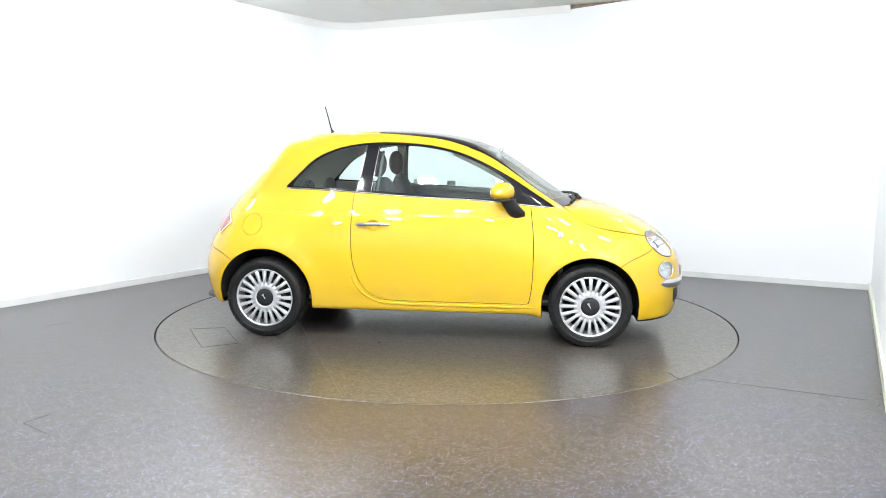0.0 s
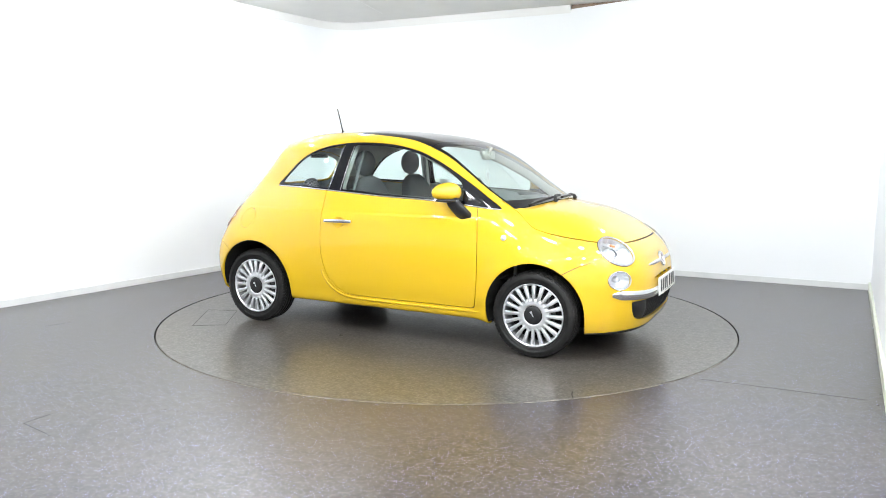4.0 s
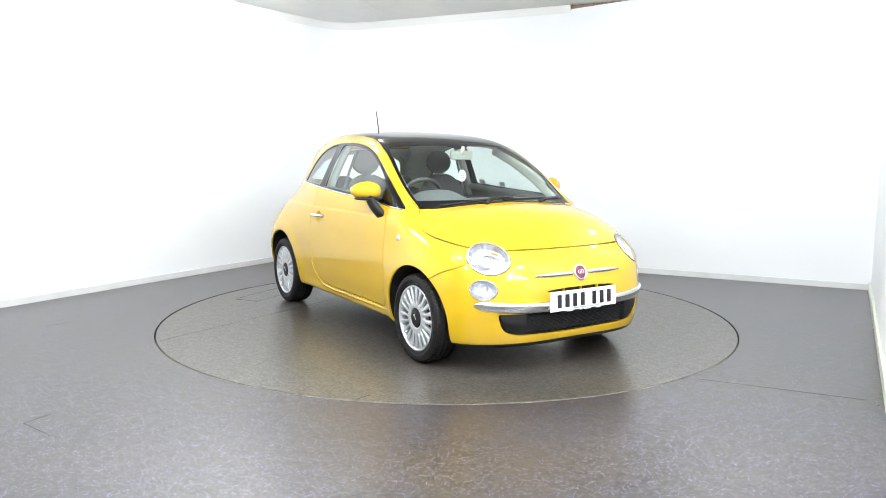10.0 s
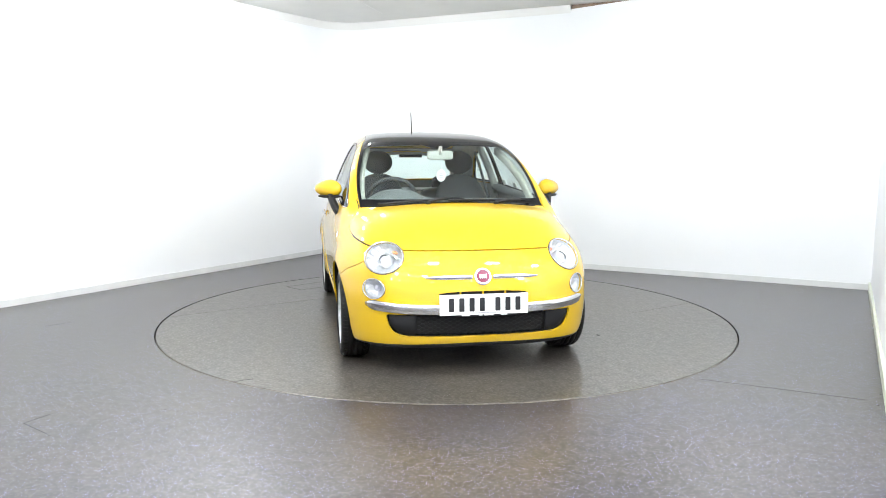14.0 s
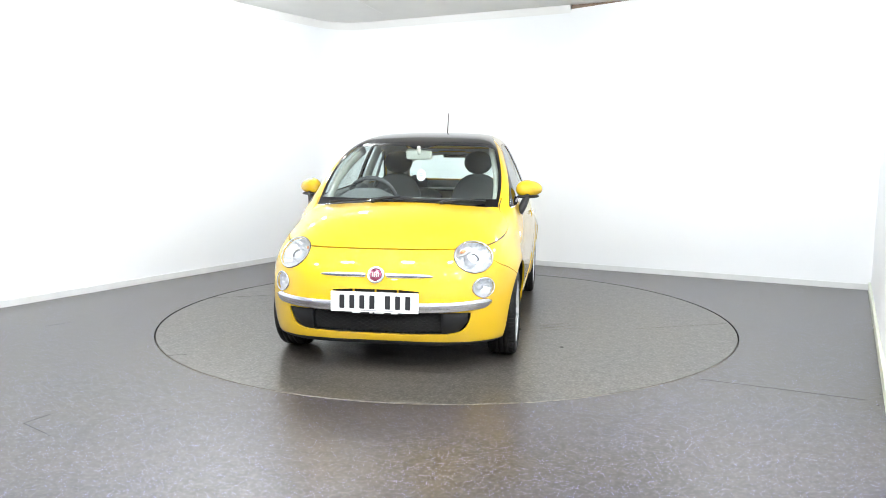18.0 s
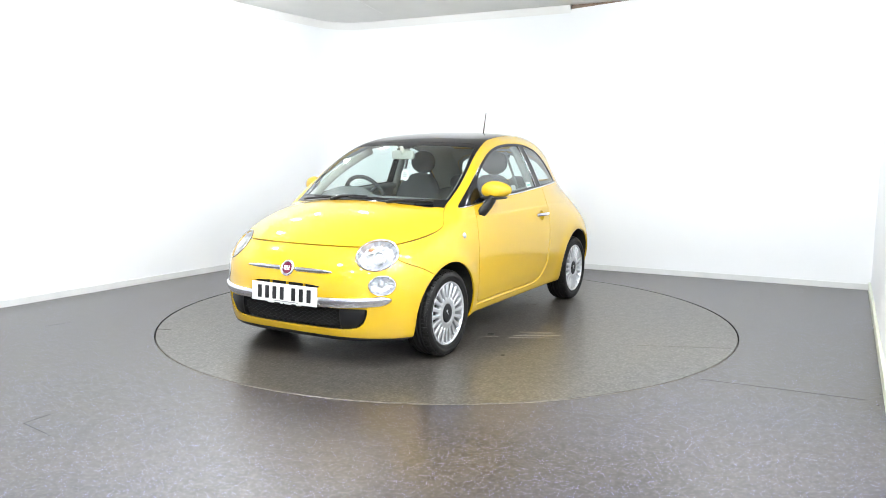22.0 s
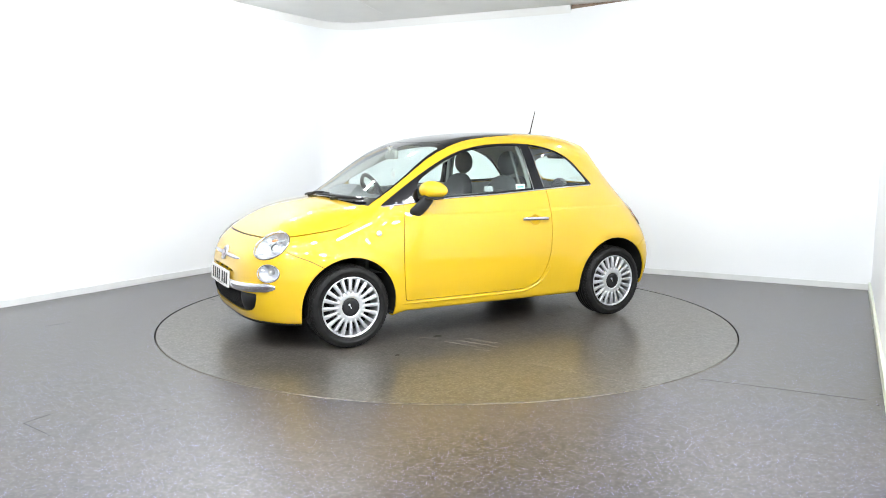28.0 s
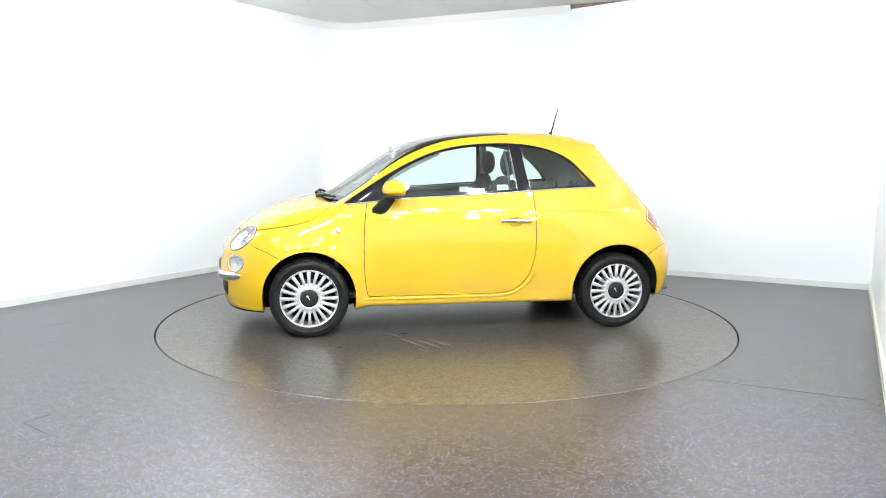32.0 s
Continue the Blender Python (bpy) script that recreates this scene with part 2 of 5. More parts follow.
V = [(*q, z) for q, zt in wedge for z in (TOP - 0.056, zt)] + [(*(q + back * 0.9), z) for q, zt in wedge for z in (TOP - 0.056, zt)]
F = [(0, 2, 3, 1), (2, 4, 5, 3), (6, 7, 9, 8), (8, 9, 11, 10), (1, 3, 9, 7), (3, 5, 11, 9), (0, 1, 7, 6), (4, 10, 11, 5)]
tagged(part("trim_filler", V, F, WALL), "white painted filler strip rising to the ceiling", "trim", kind="structure")

C = [(-12.0, -11.0), (8.0, -11.0), (8.0, 7.0), (-12.0, 7.0)]
V = [(x, y, z) for z in (TOP, TOP + 0.15) for x, y in C]
ceil = part("ceiling", V, [(3, 2, 1, 0), (4, 5, 6, 7), (0, 1, 5, 4), (1, 2, 6, 5), (2, 3, 7, 6), (3, 0, 4, 7)], CEIL)
joint = from_bm("trim_ceiling_joint", box_bm((0.86, 0.010, 0.004), (-0.885, 2.79, TOP - 0.002), turn=Euler((0, 0, radians(76))).to_matrix()), TRIM)
tagged(joint, "thin pale strip over a ceiling joint", "trim", kind="structure")
tagged(ceil, "pale grey matt studio ceiling", "ceiling", kind="structure")


def ring_sheet(r0, outer_r, n, z, steps):
    """An annulus of quads."""
    rr = np.geomspace(r0, outer_r, steps)
    a = np.linspace(0, 2 * np.pi, n, endpoint=False)
    V = [(r * np.cos(w), r * np.sin(w), z) for r in rr for w in a]
    F = [(i * n + j, i * n + (j + 1) % n, (i + 1) * n + (j + 1) % n, (i + 1) * n + j) for i in range(steps - 1) for j in range(n)]
    return V, F


TT_R = 2.244
GAP_R = TT_R + 0.007
V, F = ring_sheet(GAP_R, 14, 160, 0.0, 9)
tagged(part("floor", V, F, VINYL), "grey flecked safety vinyl floor", "floor", kind="structure")
# Gap floor and side in black: the shade is put into the colour.
V, F = ring_sheet(0.5, GAP_R, 160, -0.04, 3)
n0 = len(V)
V += [(GAP_R * np.cos(w), GAP_R * np.sin(w), -0.001) for w in np.linspace(0, 2 * np.pi, 160, endpoint=False)]
F += [(n0 - 160 + j, n0 - 160 + (j + 1) % 160, n0 + (j + 1) % 160, n0 + j) for j in range(160)]
tagged(part("floor_pit", V, F, DARK), "pit under the turntable edge, coloured black for the gap's shade", "floor", kind="structure")

turntable = tagged(new("turntable"), "large round grey vinyl turntable flush with the floor", "turntable")
V, F = lathe([(0.001, 0.0), (0.6, 0.0), (1.4, 0.0), (TT_R - 0.008, 0.0), (TT_R - 0.006, -0.002), (TT_R - 0.006, -0.03)], 160, "z")
part("deck", V, F, TABLE, turntable)
# Rim band: the lit look of the edge is put into its colour.
V, F = lathe([(TT_R - 0.0055, -0.0025), (TT_R - 0.004, -0.003), (TT_R - 0.004, -0.026)], 160, "z")
part("edge_band", V, F, EDGE_TAN, turntable, "band round the turntable edge, coloured pale as if lit")


def pendant(x, y):
    thing = tagged(new("ceiling_light"), "small oblong white lamp out of view, some added only as fill", "ceiling light", "studio ceiling lights")
    thing.matrix_basis = pose(x, y, TOP)
    V, F = lathe([(0.001, -0.001), (0.05, -0.001), (0.052, -0.02), (0.012, -0.03), (0.011, -0.29), (0.001, -0.291)], 20, "z")
    part("stem", V, F, FRAME, thing, "white stem", True)
    from_bm("casing", box_bm((0.19, 0.15, 0.04), (0, 0, -0.308), 0.006, 2), FRAME, thing, "white lamp casing")
    from_bm("diffuser", box_bm((0.165, 0.125, 0.05), (0, 0, -0.354), 0.012, 2), PANEL, thing, "glowing oblong diffuser")
    return thing


first = pendant(-2.35, -4.1)
# Two rows follow the car's highlights; the last four lamps are added fill.
spots = [(-2.35 + 0.85 * i, y) for y in (-4.1, -2.4) for i in range(6)] + [(2.75, -4.1), (3.6, -4.4), (2.0, -5.1), (3.0, -5.3)]
# Unseen row behind the camera, added to brighten the back walls and car.
spots += [(-3.6 + 1.5 * i, -6.2) for i in range(6)]
for x, y in spots[1:]:
    copy_thing(first, pose(x, y, TOP))


# Unseen dome lamps, added to brighten the walls and the corner.
def fill_lamp(x, y):
    thing = tagged(new("ceiling_light"), "small round fill lamp added out of view under the ceiling", "ceiling light", "studio ceiling lights")
    thing.matrix_basis = pose(x, y, TOP)
    V, F = lathe([(0.075, -0.001), (0.075, -0.018), (0.064, -0.024)], 24, "z")
    part("rim", V, F, FRAME, thing, "white rim", True)
    a = np.linspace(0.0, 1.5708, 7)
    V, F = lathe([(max(0.062 * math.cos(t), 0.001), -0.022 - 0.055 * math.sin(t)) for t in a], 24, "z")
    part("dome", V, F, PANEL, thing, "glowing dome", True)
    return thing


first = fill_lamp(-2.75, 0.55)
for x, y in ((-3.3, -0.55), (-1.95, 1.75), (-1.15, 1.85), (-2.35, 1.3), (2.6, 0.9), (2.9, -0.1)):
    copy_thing(first, pose(x, y, TOP))


# ---- the car's body as a smooth form, cut into its panels ----
def spline(xs, ys):
    """A natural cubic spline, straight beyond its ends."""
    xs, ys = np.array(xs, float), np.array(ys, float)
    n, h = len(xs), np.diff(xs)
    A, r = np.eye(n), np.zeros(n)
    for i in range(1, n - 1):
        A[i, i - 1:i + 2] = h[i - 1], 2 * (h[i - 1] + h[i]), h[i]
        r[i] = 6 * ((ys[i + 1] - ys[i]) / h[i] - (ys[i] - ys[i - 1]) / h[i - 1])
    m = np.linalg.solve(A, r)
    s0 = (ys[1] - ys[0]) / h[0] - h[0] * m[1] / 6
    s1 = (ys[-1] - ys[-2]) / h[-1] + h[-1] * m[-2] / 6

    def at(q):
        q = np.asarray(q, float)
        i = np.clip(np.searchsorted(xs, q) - 1, 0, n - 2)
        a, b, hh = xs[i + 1] - q, q - xs[i], h[i]
        v = (m[i] * a ** 3 + m[i + 1] * b ** 3) / (6 * hh) + (ys[i] / hh - m[i] * hh / 6) * a + (ys[i + 1] / hh - m[i + 1] * hh / 6) * b
        v = np.where(q < xs[0], ys[0] + s0 * (q - xs[0]), v)
        return np.where(q > xs[-1], ys[-1] + s1 * (q - xs[-1]), v)
    return at


def smax(a, b, k):
    h = np.maximum(k - np.abs(a - b), 0) / k
    return np.maximum(a, b) + h ** 3 * k / 6


def step(a, b, v):
    t = np.clip((v - a) / (b - a), 0, 1)
    return t * t * (3 - 2 * t)


side_w = spline([0.10, 0.19, 0.30, 0.45, 0.62, 0.78, 0.90, 1.0, 1.1, 1.2, 1.3, 1.4, 1.5],
                [0.715, 0.758, 0.786, 0.805, 0.813, 0.806, 0.785, 0.754, 0.716, 0.674, 0.627, 0.574, 0.515])
hood_z = spline([0.8, 1.0, 1.18, 1.376, 1.592, 1.70, 1.8], [1.012, 0.999, 0.971, 0.922, 0.818, 0.742, 0.65])
roof_z = spline([-1.22, -1.0, -0.85, -0.5, -0.25, 0.0, 0.32, 0.46, 0.636, 0.81, 0.99, 1.2],
                [1.375, 1.435, 1.466, 1.487, 1.485, 1.468, 1.408, 1.352, 1.247, 1.126, 1.0, 0.852])
crown = spline([-1.2, -0.6, 0.0, 0.3, 0.7, 1.0, 1.3, 1.7], [0.13, 0.10, 0.09, 0.10, 0.19, 0.16, 0.12, 0.16])
front_x = spline([0.10, 0.2, 0.3, 0.42, 0.55, 0.64, 0.70, 0.76, 0.86], [1.715, 1.775, 1.806, 1.818, 1.808, 1.79, 1.765, 1.72, 1.60])
rear_x = spline([0.12, 0.27, 0.45, 0.62, 0.75, 0.87, 1.0, 1.1, 1.25, 1.38], [-1.63, -1.69, -1.716, -1.70, -1.665, -1.60, -1.50, -1.41, -1.275, -1.155])
blend = spline([-1.3, -0.9, -0.3, 0.3, 0.6, 0.9, 1.1, 1.3, 1.7], [0.16, 0.17, 0.17, 0.15, 0.11, 0.12, 0.26, 0.36, 0.36])
rear_plan = spline([0.3, 0.6, 0.8, 1.0, 1.25, 1.5], [0.0, 0.0, 0.15, 0.26, 0.30, 0.30])
ARCH = ((1.15, 0.292, 0.332), (-1.145, 0.297, 0.346))


def width(x, z):
    w = side_w(z)
    w = w - 0.22 * np.maximum(-x - 0.42, 0) ** 1.7 * step(0.62, 1.1, z) - 0.03 * np.maximum(-x - 0.9, 0) ** 2
    w = w - 0.10 * np.maximum(x - 0.4, 0) ** 2 * step(0.55, 0.98, z)
    for cx, cz, r in ARCH:
        d = np.hypot(x - cx, z - cz)
        w = w + 0.014 * np.exp(-((d - r - 0.01) / 0.07) ** 2) * step(0.12, 0.3, z)
    # crease under the windows, tuck above the sill
    w = w - 0.0045 * step(0.884, 0.902, z) * step(-1.5, -1.3, x) * step(1.0, 0.7, x)
    w = w - 0.005 * np.exp(-((z - 0.30) / 0.05) ** 2) * step(0.86, 0.74, x) * step(-0.86, -0.5, x)
    return w


def body(P):
    """Below zero inside the body."""
    x, y, z = P[..., 0], P[..., 1], P[..., 2]
    s = np.sqrt(y * y + 1e-8)
    sw = width(x, z)
    g_side = (s - sw) * 0.95
    hz, rz = hood_z(x), roof_z(x)
    top = smax(hz, rz, 0.05)
    cr = crown(x)
    g_top = (z - top + cr * s * s) / np.sqrt(1 + np.where(rz > hz, 0.35, 0.12) * step(0.2, 0.5, x))
    g_front = (x - front_x(z) + 1.02 * s ** 4.3) / np.sqrt(1 + np.minimum(4.4 * s ** 3.3, 2.0) ** 2)
    tuck = rear_plan(z) * s * s + 0.022 * step(1.368, 1.338, z) * step(1.0, 1.15, z) * step(0.48, 0.42, s)
    g_rear = (rear_x(z) + 0.55 * s ** 4 + tuck - x) / np.sqrt(1.25 + (2.2 * s ** 3) ** 2)
    g = smax(g_side, g_top, blend(x))
    g = smax(g, g_front, 0.14)
    g = smax(g, g_rear, 0.10 - 0.07 * step(1.2, 1.34, z))
    low = 0.174 + 0.034 * step(0.9, 0.7, x) + 0.02 * step(-0.7, -1.4, x)
    return smax(g, low - z, 0.045)


def gradient(P, e=5e-4):
    G = np.empty_like(P)
    for i in range(3):
        d = np.zeros(3)
        d[i] = e
        G[:, i] = (body(P + d) - body(P - d)) / (2 * e)
    return G


def skin(h):
    """The body's surface: a net of quads on a grid, drawn onto the form."""
    ax = np.arange(-1.80, 1.90, h)
    ay = np.arange(-0.92, 0.92 + h, h)
    ay -= (ay[0] + ay[-1]) / 2
    az = np.arange(0.12, 1.56, h)
    F = np.empty((len(ax), len(ay), len(az)), np.float32)
    Y, Z = np.meshgrid(ay, az, indexing="ij")
    for i, x in enumerate(ax):
        F[i] = body(np.stack([np.full(Y.shape, x), Y, Z], -1))
    I = F < 0
    c = I[:-1, :-1, :-1].astype(np.int8)
    cnt = sum(I[a:len(ax) - 1 + a, b:len(ay) - 1 + b, d:len(az) - 1 + d].astype(np.int8) for a in (0, 1) for b in (0, 1) for d in (0, 1))
    act = (cnt > 0) & (cnt < 8)
    idx = np.full(act.shape, -1)
    cells = np.argwhere(act)
    idx[act] = np.arange(len(cells))
    P = np.stack([ax[cells[:, 0]], ay[cells[:, 1]], az[cells[:, 2]]], 1) + h / 2
    quads = []
    for axis in range(3):
        sl = [slice(1, -1)] * 3
        sl[axis] = slice(0, -1)
        sh = list(sl)
        sh[axis] = slice(1, None)
        a, b = I[tuple(sl)], I[tuple(sh)]
        for flip, m in ((False, a & ~b), (True, ~a & b)):
            q = np.argwhere(m)
            q = q + np.array([0 if k == axis else 1 for k in range(3)])
            u, v = [k for k in range(3) if k != axis]
            corners = []
            for du, dv in ((-1, -1), (0, -1), (0, 0), (-1, 0)):
                w = q.copy()
                w[:, u] += du
                w[:, v] += dv
                corners.append(idx[w[:, 0], w[:, 1], w[:, 2]])
            Q = np.stack(corners, 1)
            quads.append(Q[:, ::-1] if (flip != (axis == 1)) else Q)
    Q = np.concatenate(quads)
    for _ in range(7):
        G = gradient(P)
        P = P - (body(P) / np.maximum((G * G).sum(1), 0.1))[:, None] * G
    # even the net out along the surface
    for _ in range(2):
        S, c = np.zeros_like(P), np.zeros(len(P))
        for k in range(4):
            np.add.at(S, Q[:, k], P[Q[:, (k + 1) % 4]] + P[Q[:, (k + 3) % 4]])
            np.add.at(c, Q[:, k], 2)
        P = S / c[:, None]
        for _ in range(3):
            G = gradient(P)
            P = P - (body(P) / np.maximum((G * G).sum(1), 0.1))[:, None] * G
    T = np.concatenate([Q[:, [0, 1, 2]], Q[:, [0, 2, 3]]])
    return P, T


def split(V, T, f):
    """Cut triangles along f = 0. Returns the vertices, the triangles with f below zero and those above."""
    s = f < 0
    k = s[T].sum(1)
    lo, hi, mix = T[k == 3], T[k == 0], T[(k == 1) | (k == 2)]
    if not len(mix):
        return V, lo, hi
    km = s[mix].sum(1)
    lone = np.where(km == 1, np.argmax(s[mix], 1), np.argmin(s[mix], 1))
    r = np.arange(len(mix))
    a, b, c = mix[r, lone], mix[r, (lone + 1) % 3], mix[r, (lone + 2) % 3]
    E = np.sort(np.concatenate([np.stack([a, b], 1), np.stack([a, c], 1)]), 1)
    U, inv = np.unique(E, axis=0, return_inverse=True)
    inv = inv.ravel()
    fa, fb = f[U[:, 0]], f[U[:, 1]]
    t = np.clip(fa / (fa - fb), 0.0, 1.0)[:, None]
    new_v = V[U[:, 0]] * (1 - t) + V[U[:, 1]] * t
    ab, ac = len(V) + inv[:len(mix)], len(V) + inv[len(mix):]
    tip = np.stack([a, ab, ac], 1)
    rest = np.concatenate([np.stack([ab, b, c], 1), np.stack([ab, c, ac], 1)])
    one = km == 1
    two = np.concatenate([one, one])
    return np.concatenate([V, new_v]), np.concatenate([lo, tip[one], rest[~two]]), np.concatenate([hi, tip[~one], rest[two]])


def outline(points, rounds=3, closed=True):
    """Control points with their corners cut round."""
    P = np.array(points, float)
    for _ in range(rounds):
        N = np.roll(P, -1, 0)
        Q = np.empty((2 * len(P), 2))
        Q[0::2], Q[1::2] = 0.75 * P + 0.25 * N, 0.25 * P + 0.75 * N
        P = Q
    return P


def inside(poly, a, b):
    """Signed distance to a closed outline, below zero inside."""
    out = np.full(len(a), 1e9)
    odd = np.zeros(len(a), bool)
    for (x0, y0), (x1, y1) in zip(poly, np.roll(poly, -1, 0)):
        dx, dy = x1 - x0, y1 - y0
        t = np.clip(((a - x0) * dx + (b - y0) * dy) / (dx * dx + dy * dy + 1e-12), 0, 1)
        out = np.minimum(out, (a - x0 - t * dx) ** 2 + (b - y0 - t * dy) ** 2)
        hit = (y0 > b) != (y1 > b)
        odd ^= hit & (a < dx * (b - y0) / (dy if dy else 1e-12) + x0)
    return np.where(odd, -1, 1) * np.sqrt(out)


class Shell:
    """The uncut rest of the body, from which panels are taken."""

    def __init__(self, V, T):
        self.V, self.T, self.seams = V, T, []

    def take(self, rule, gap=0.0026):
        """Cut out where rule(x, y, z) is below zero; a gap is kept as a seam."""
        x, y, z = self.V.T
        f = rule(x, y, z)
        V, rest_in, out = split(self.V, self.T, f - gap)
        x, y, z = V.T
        V2, core, band = split(V, rest_in, rule(x, y, z) + gap) if gap else (V, rest_in, rest_in[:0])
        self.V, self.T = V2, out
        if len(band):
            self.seams.append(band)
        return core


def pieces(T):
    """The connected pieces of a set of triangles, largest first."""
    ids, inv = np.unique(T, return_inverse=True)
    inv = inv.reshape(T.shape)
    lab = np.arange(len(ids))
    while True:
        m = lab[inv].min(1)
        nxt = lab.copy()
        for k in range(3):
            np.minimum.at(nxt, inv[:, k], m)
        nxt = nxt[nxt]
        if (nxt == lab).all():
            break
        lab = nxt
    g = lab[inv[:, 0]]
    return sorted((T[g == q] for q in np.unique(g)), key=len, reverse=True)


def compact(V, T):
    used, inv = np.unique(T, return_inverse=True)
    return V[used], inv.reshape(T.shape)


def unit_normals(P):
    G = gradient(P)
    return G / np.linalg.norm(G, axis=1)[:, None]


def panel(name, V, T, mat, parent, label="", depth=0.012, shift=0.0, rim_mat=None):
    """A panel of the body with its edges turned in."""
    if not len(T):
        return None
    P, F = compact(V, T)
    N = unit_normals(P)
    P = P + N * shift
    E = np.concatenate([F[:, [0, 1]], F[:, [1, 2]], F[:, [2, 0]]])
    key = np.sort(E, 1)
    _, inv, cnt = np.unique(key, axis=0, return_inverse=True, return_counts=True)
    rim = E[cnt[inv.ravel()] == 1]
    nv = len(P)
    faces = [tuple(t) for t in F.tolist()]
    allP, allN = P, N
    if depth and len(rim):
        ids, rinv = np.unique(rim, return_inverse=True)
        rinv = rinv.reshape(rim.shape)
        k = len(ids)
        allP = np.concatenate([P, P[ids], P[ids] - N[ids] * depth])
        side = np.zeros((k, 3))
        d = P[rim[:, 1]] - P[rim[:, 0]]
        o = np.cross(d, N[rim[:, 0]])
        np.add.at(side, rinv[:, 0], o)
        np.add.at(side, rinv[:, 1], o)
        side /= np.linalg.norm(side, axis=1)[:, None] + 1e-12
        allN = np.concatenate([N, side, side])
        for a, b in rinv.tolist():
            faces.append((nv + b, nv + a, nv + k + a, nv + k + b))
    ob = part(name, allP, faces, mat, parent, label, True, allN)
    return ob


LINING = mottle(material("cabin_lining", (0.2, 0.2, 0.19), 0.85), 30, (0.34, 0.345, 0.32), (0.41, 0.415, 0.39))
car = tagged(new("car"), "yellow three-door city car with silver wheels and black glass roof", "car")
shell = Shell(*skin(0.0165))

arch_rule = lambda cx, cz, r: (lambda x, y, z: np.maximum(np.hypot(x - cx, np.minimum(z - cz, 1.0) * np.where(z < cz, 0.55, 1.0)) - r, 0.5 - np.abs(y)))
for a in ARCH:
    shell.take(arch_rule(*a), 0)
under = shell.take(lambda x, y, z: np.maximum.reduce([z - 0.235, np.abs(y) - 0.70, x - 1.42]), 0)
panel("underbody", shell.V, under, PLASTIC, car, "black underbody tray", 0)


def a_pillar(z):
    d = z - 0.975
    return 0.638 - 0.225 * d + 0.8 * np.maximum(d * (0.43 - d), 0)


def cowl_x(y):
    return 1.068 - 0.27 * y * y


wind = shell.take(lambda x, y, z: np.maximum.reduce([np.abs(y) - a_pillar(z), 0.345 - 0.16 * y * y - x, x - cowl_x(y), 0.9 - z]), 0.0015)
roof_glass = shell.take(lambda x, y, z: np.maximum.reduce([np.abs(y) - 0.506 - 0.11 * x - 0.024 * np.exp(-((x - 0.30) / 0.14) ** 2), x - 0.345 + 0.16 * y * y, -0.37 - x, 1.2 - z]), 0.0015)
panel("glass_roof", shell.V, roof_glass, BLACK, car, "black glass roof panel")

DLO = outline([(-1.03, 1.072), (-0.93, 1.165), (-0.83, 1.272), (-0.66, 1.352), (-0.41, 1.396), (-0.06, 1.388), (0.19, 1.343), (0.385, 1.268), (0.585, 1.162),
               (0.75, 1.058), (0.90, 0.958), (0.895, 0.952), (0.84, 0.957), (0.43, 0.996), (0.03, 1.013), (-0.44, 1.041), (-0.96, 1.062), (-1.02, 1.065)], 2)
REAR_PANE = outline([(-0.985, 1.082), (-0.907, 1.176), (-0.807, 1.270), (-0.655, 1.342), (-0.430, 1.381), (-0.425, 1.375), (-0.472, 1.062), (-0.485, 1.059), (-0.94, 1.078)], 2)
DOOR_PANE = outline([(-0.345, 1.055), (-0.372, 1.05), (-0.338, 1.371), (-0.328, 1.377), (-0.06, 1.371), (0.184, 1.328), (0.372, 1.255), (0.537, 1.164), (0.618, 1.095), (0.62, 1.00), (0.60, 1.0), (0.43, 1.01), (0.03, 1.028)], 2)
side_rule = lambda poly: (lambda x, y, z: np.maximum(inside(poly, x, z), 0.35 - np.abs(y)))
dlo = shell.take(side_rule(DLO), 0.0015)
frame_shell = Shell(shell.V, dlo)
panes_rear = frame_shell.take(side_rule(REAR_PANE), 0)
panes_door = frame_shell.take(side_rule(DOOR_PANE), 0)
pillars = frame_shell.T
shell.V = frame_shell.V


def sided(V, T, sign):
    return T[V[T].mean(1)[:, 1] * sign > 0]


DOOR = outline([(-0.482, 1.22), (-0.499, 1.0), (-0.508, 0.85), (-0.507, 0.613), (-0.485, 0.49), (-0.42, 0.36), (-0.32, 0.297), (-0.2, 0.287), (0.65, 0.287), (0.725, 0.287), (0.735, 0.30), (0.757, 0.445), (0.76, 0.756), (0.735, 0.95), (0.73, 1.05)], 2)
def lamp_frame(n, tilt):
    """A lamp's facing direction and the two axes of its oval."""
    n = Vector(n).normalized()
    u = Vector((0, 0, 1)).cross(n).normalized()
    u, w = np.array(u), np.array(n.cross(u))
    return np.array(n), math.cos(tilt) * u + math.sin(tilt) * w, math.cos(tilt) * w - math.sin(tilt) * u


# centre, facing, two half widths, turn of the oval
HEAD = (np.array((1.6204, 0.5625, 0.7057)), (0.732, 0.528, 0.430), 0.132, 0.1044, 0.359)
FOG = (np.array((1.670, 0.6316, 0.5285)), (0.745, 0.66, -0.05), 0.081, 0.0575, 0.03)


def round_rule(c, n, ru, rv, tilt):
    n, u, w = lamp_frame(n, tilt)

    def rule(x, y, z):
        d = np.stack([x - c[0], np.abs(y) - c[1], z - c[2]], 1)
        return np.maximum((np.hypot(d @ u / ru, d @ w / rv) - 1) * ru, np.abs(d @ n) - 0.09)
    return rule


head_cap = shell.take(round_rule(*HEAD), 0)
fog_cap = shell.take(round_rule(*FOG), 0)

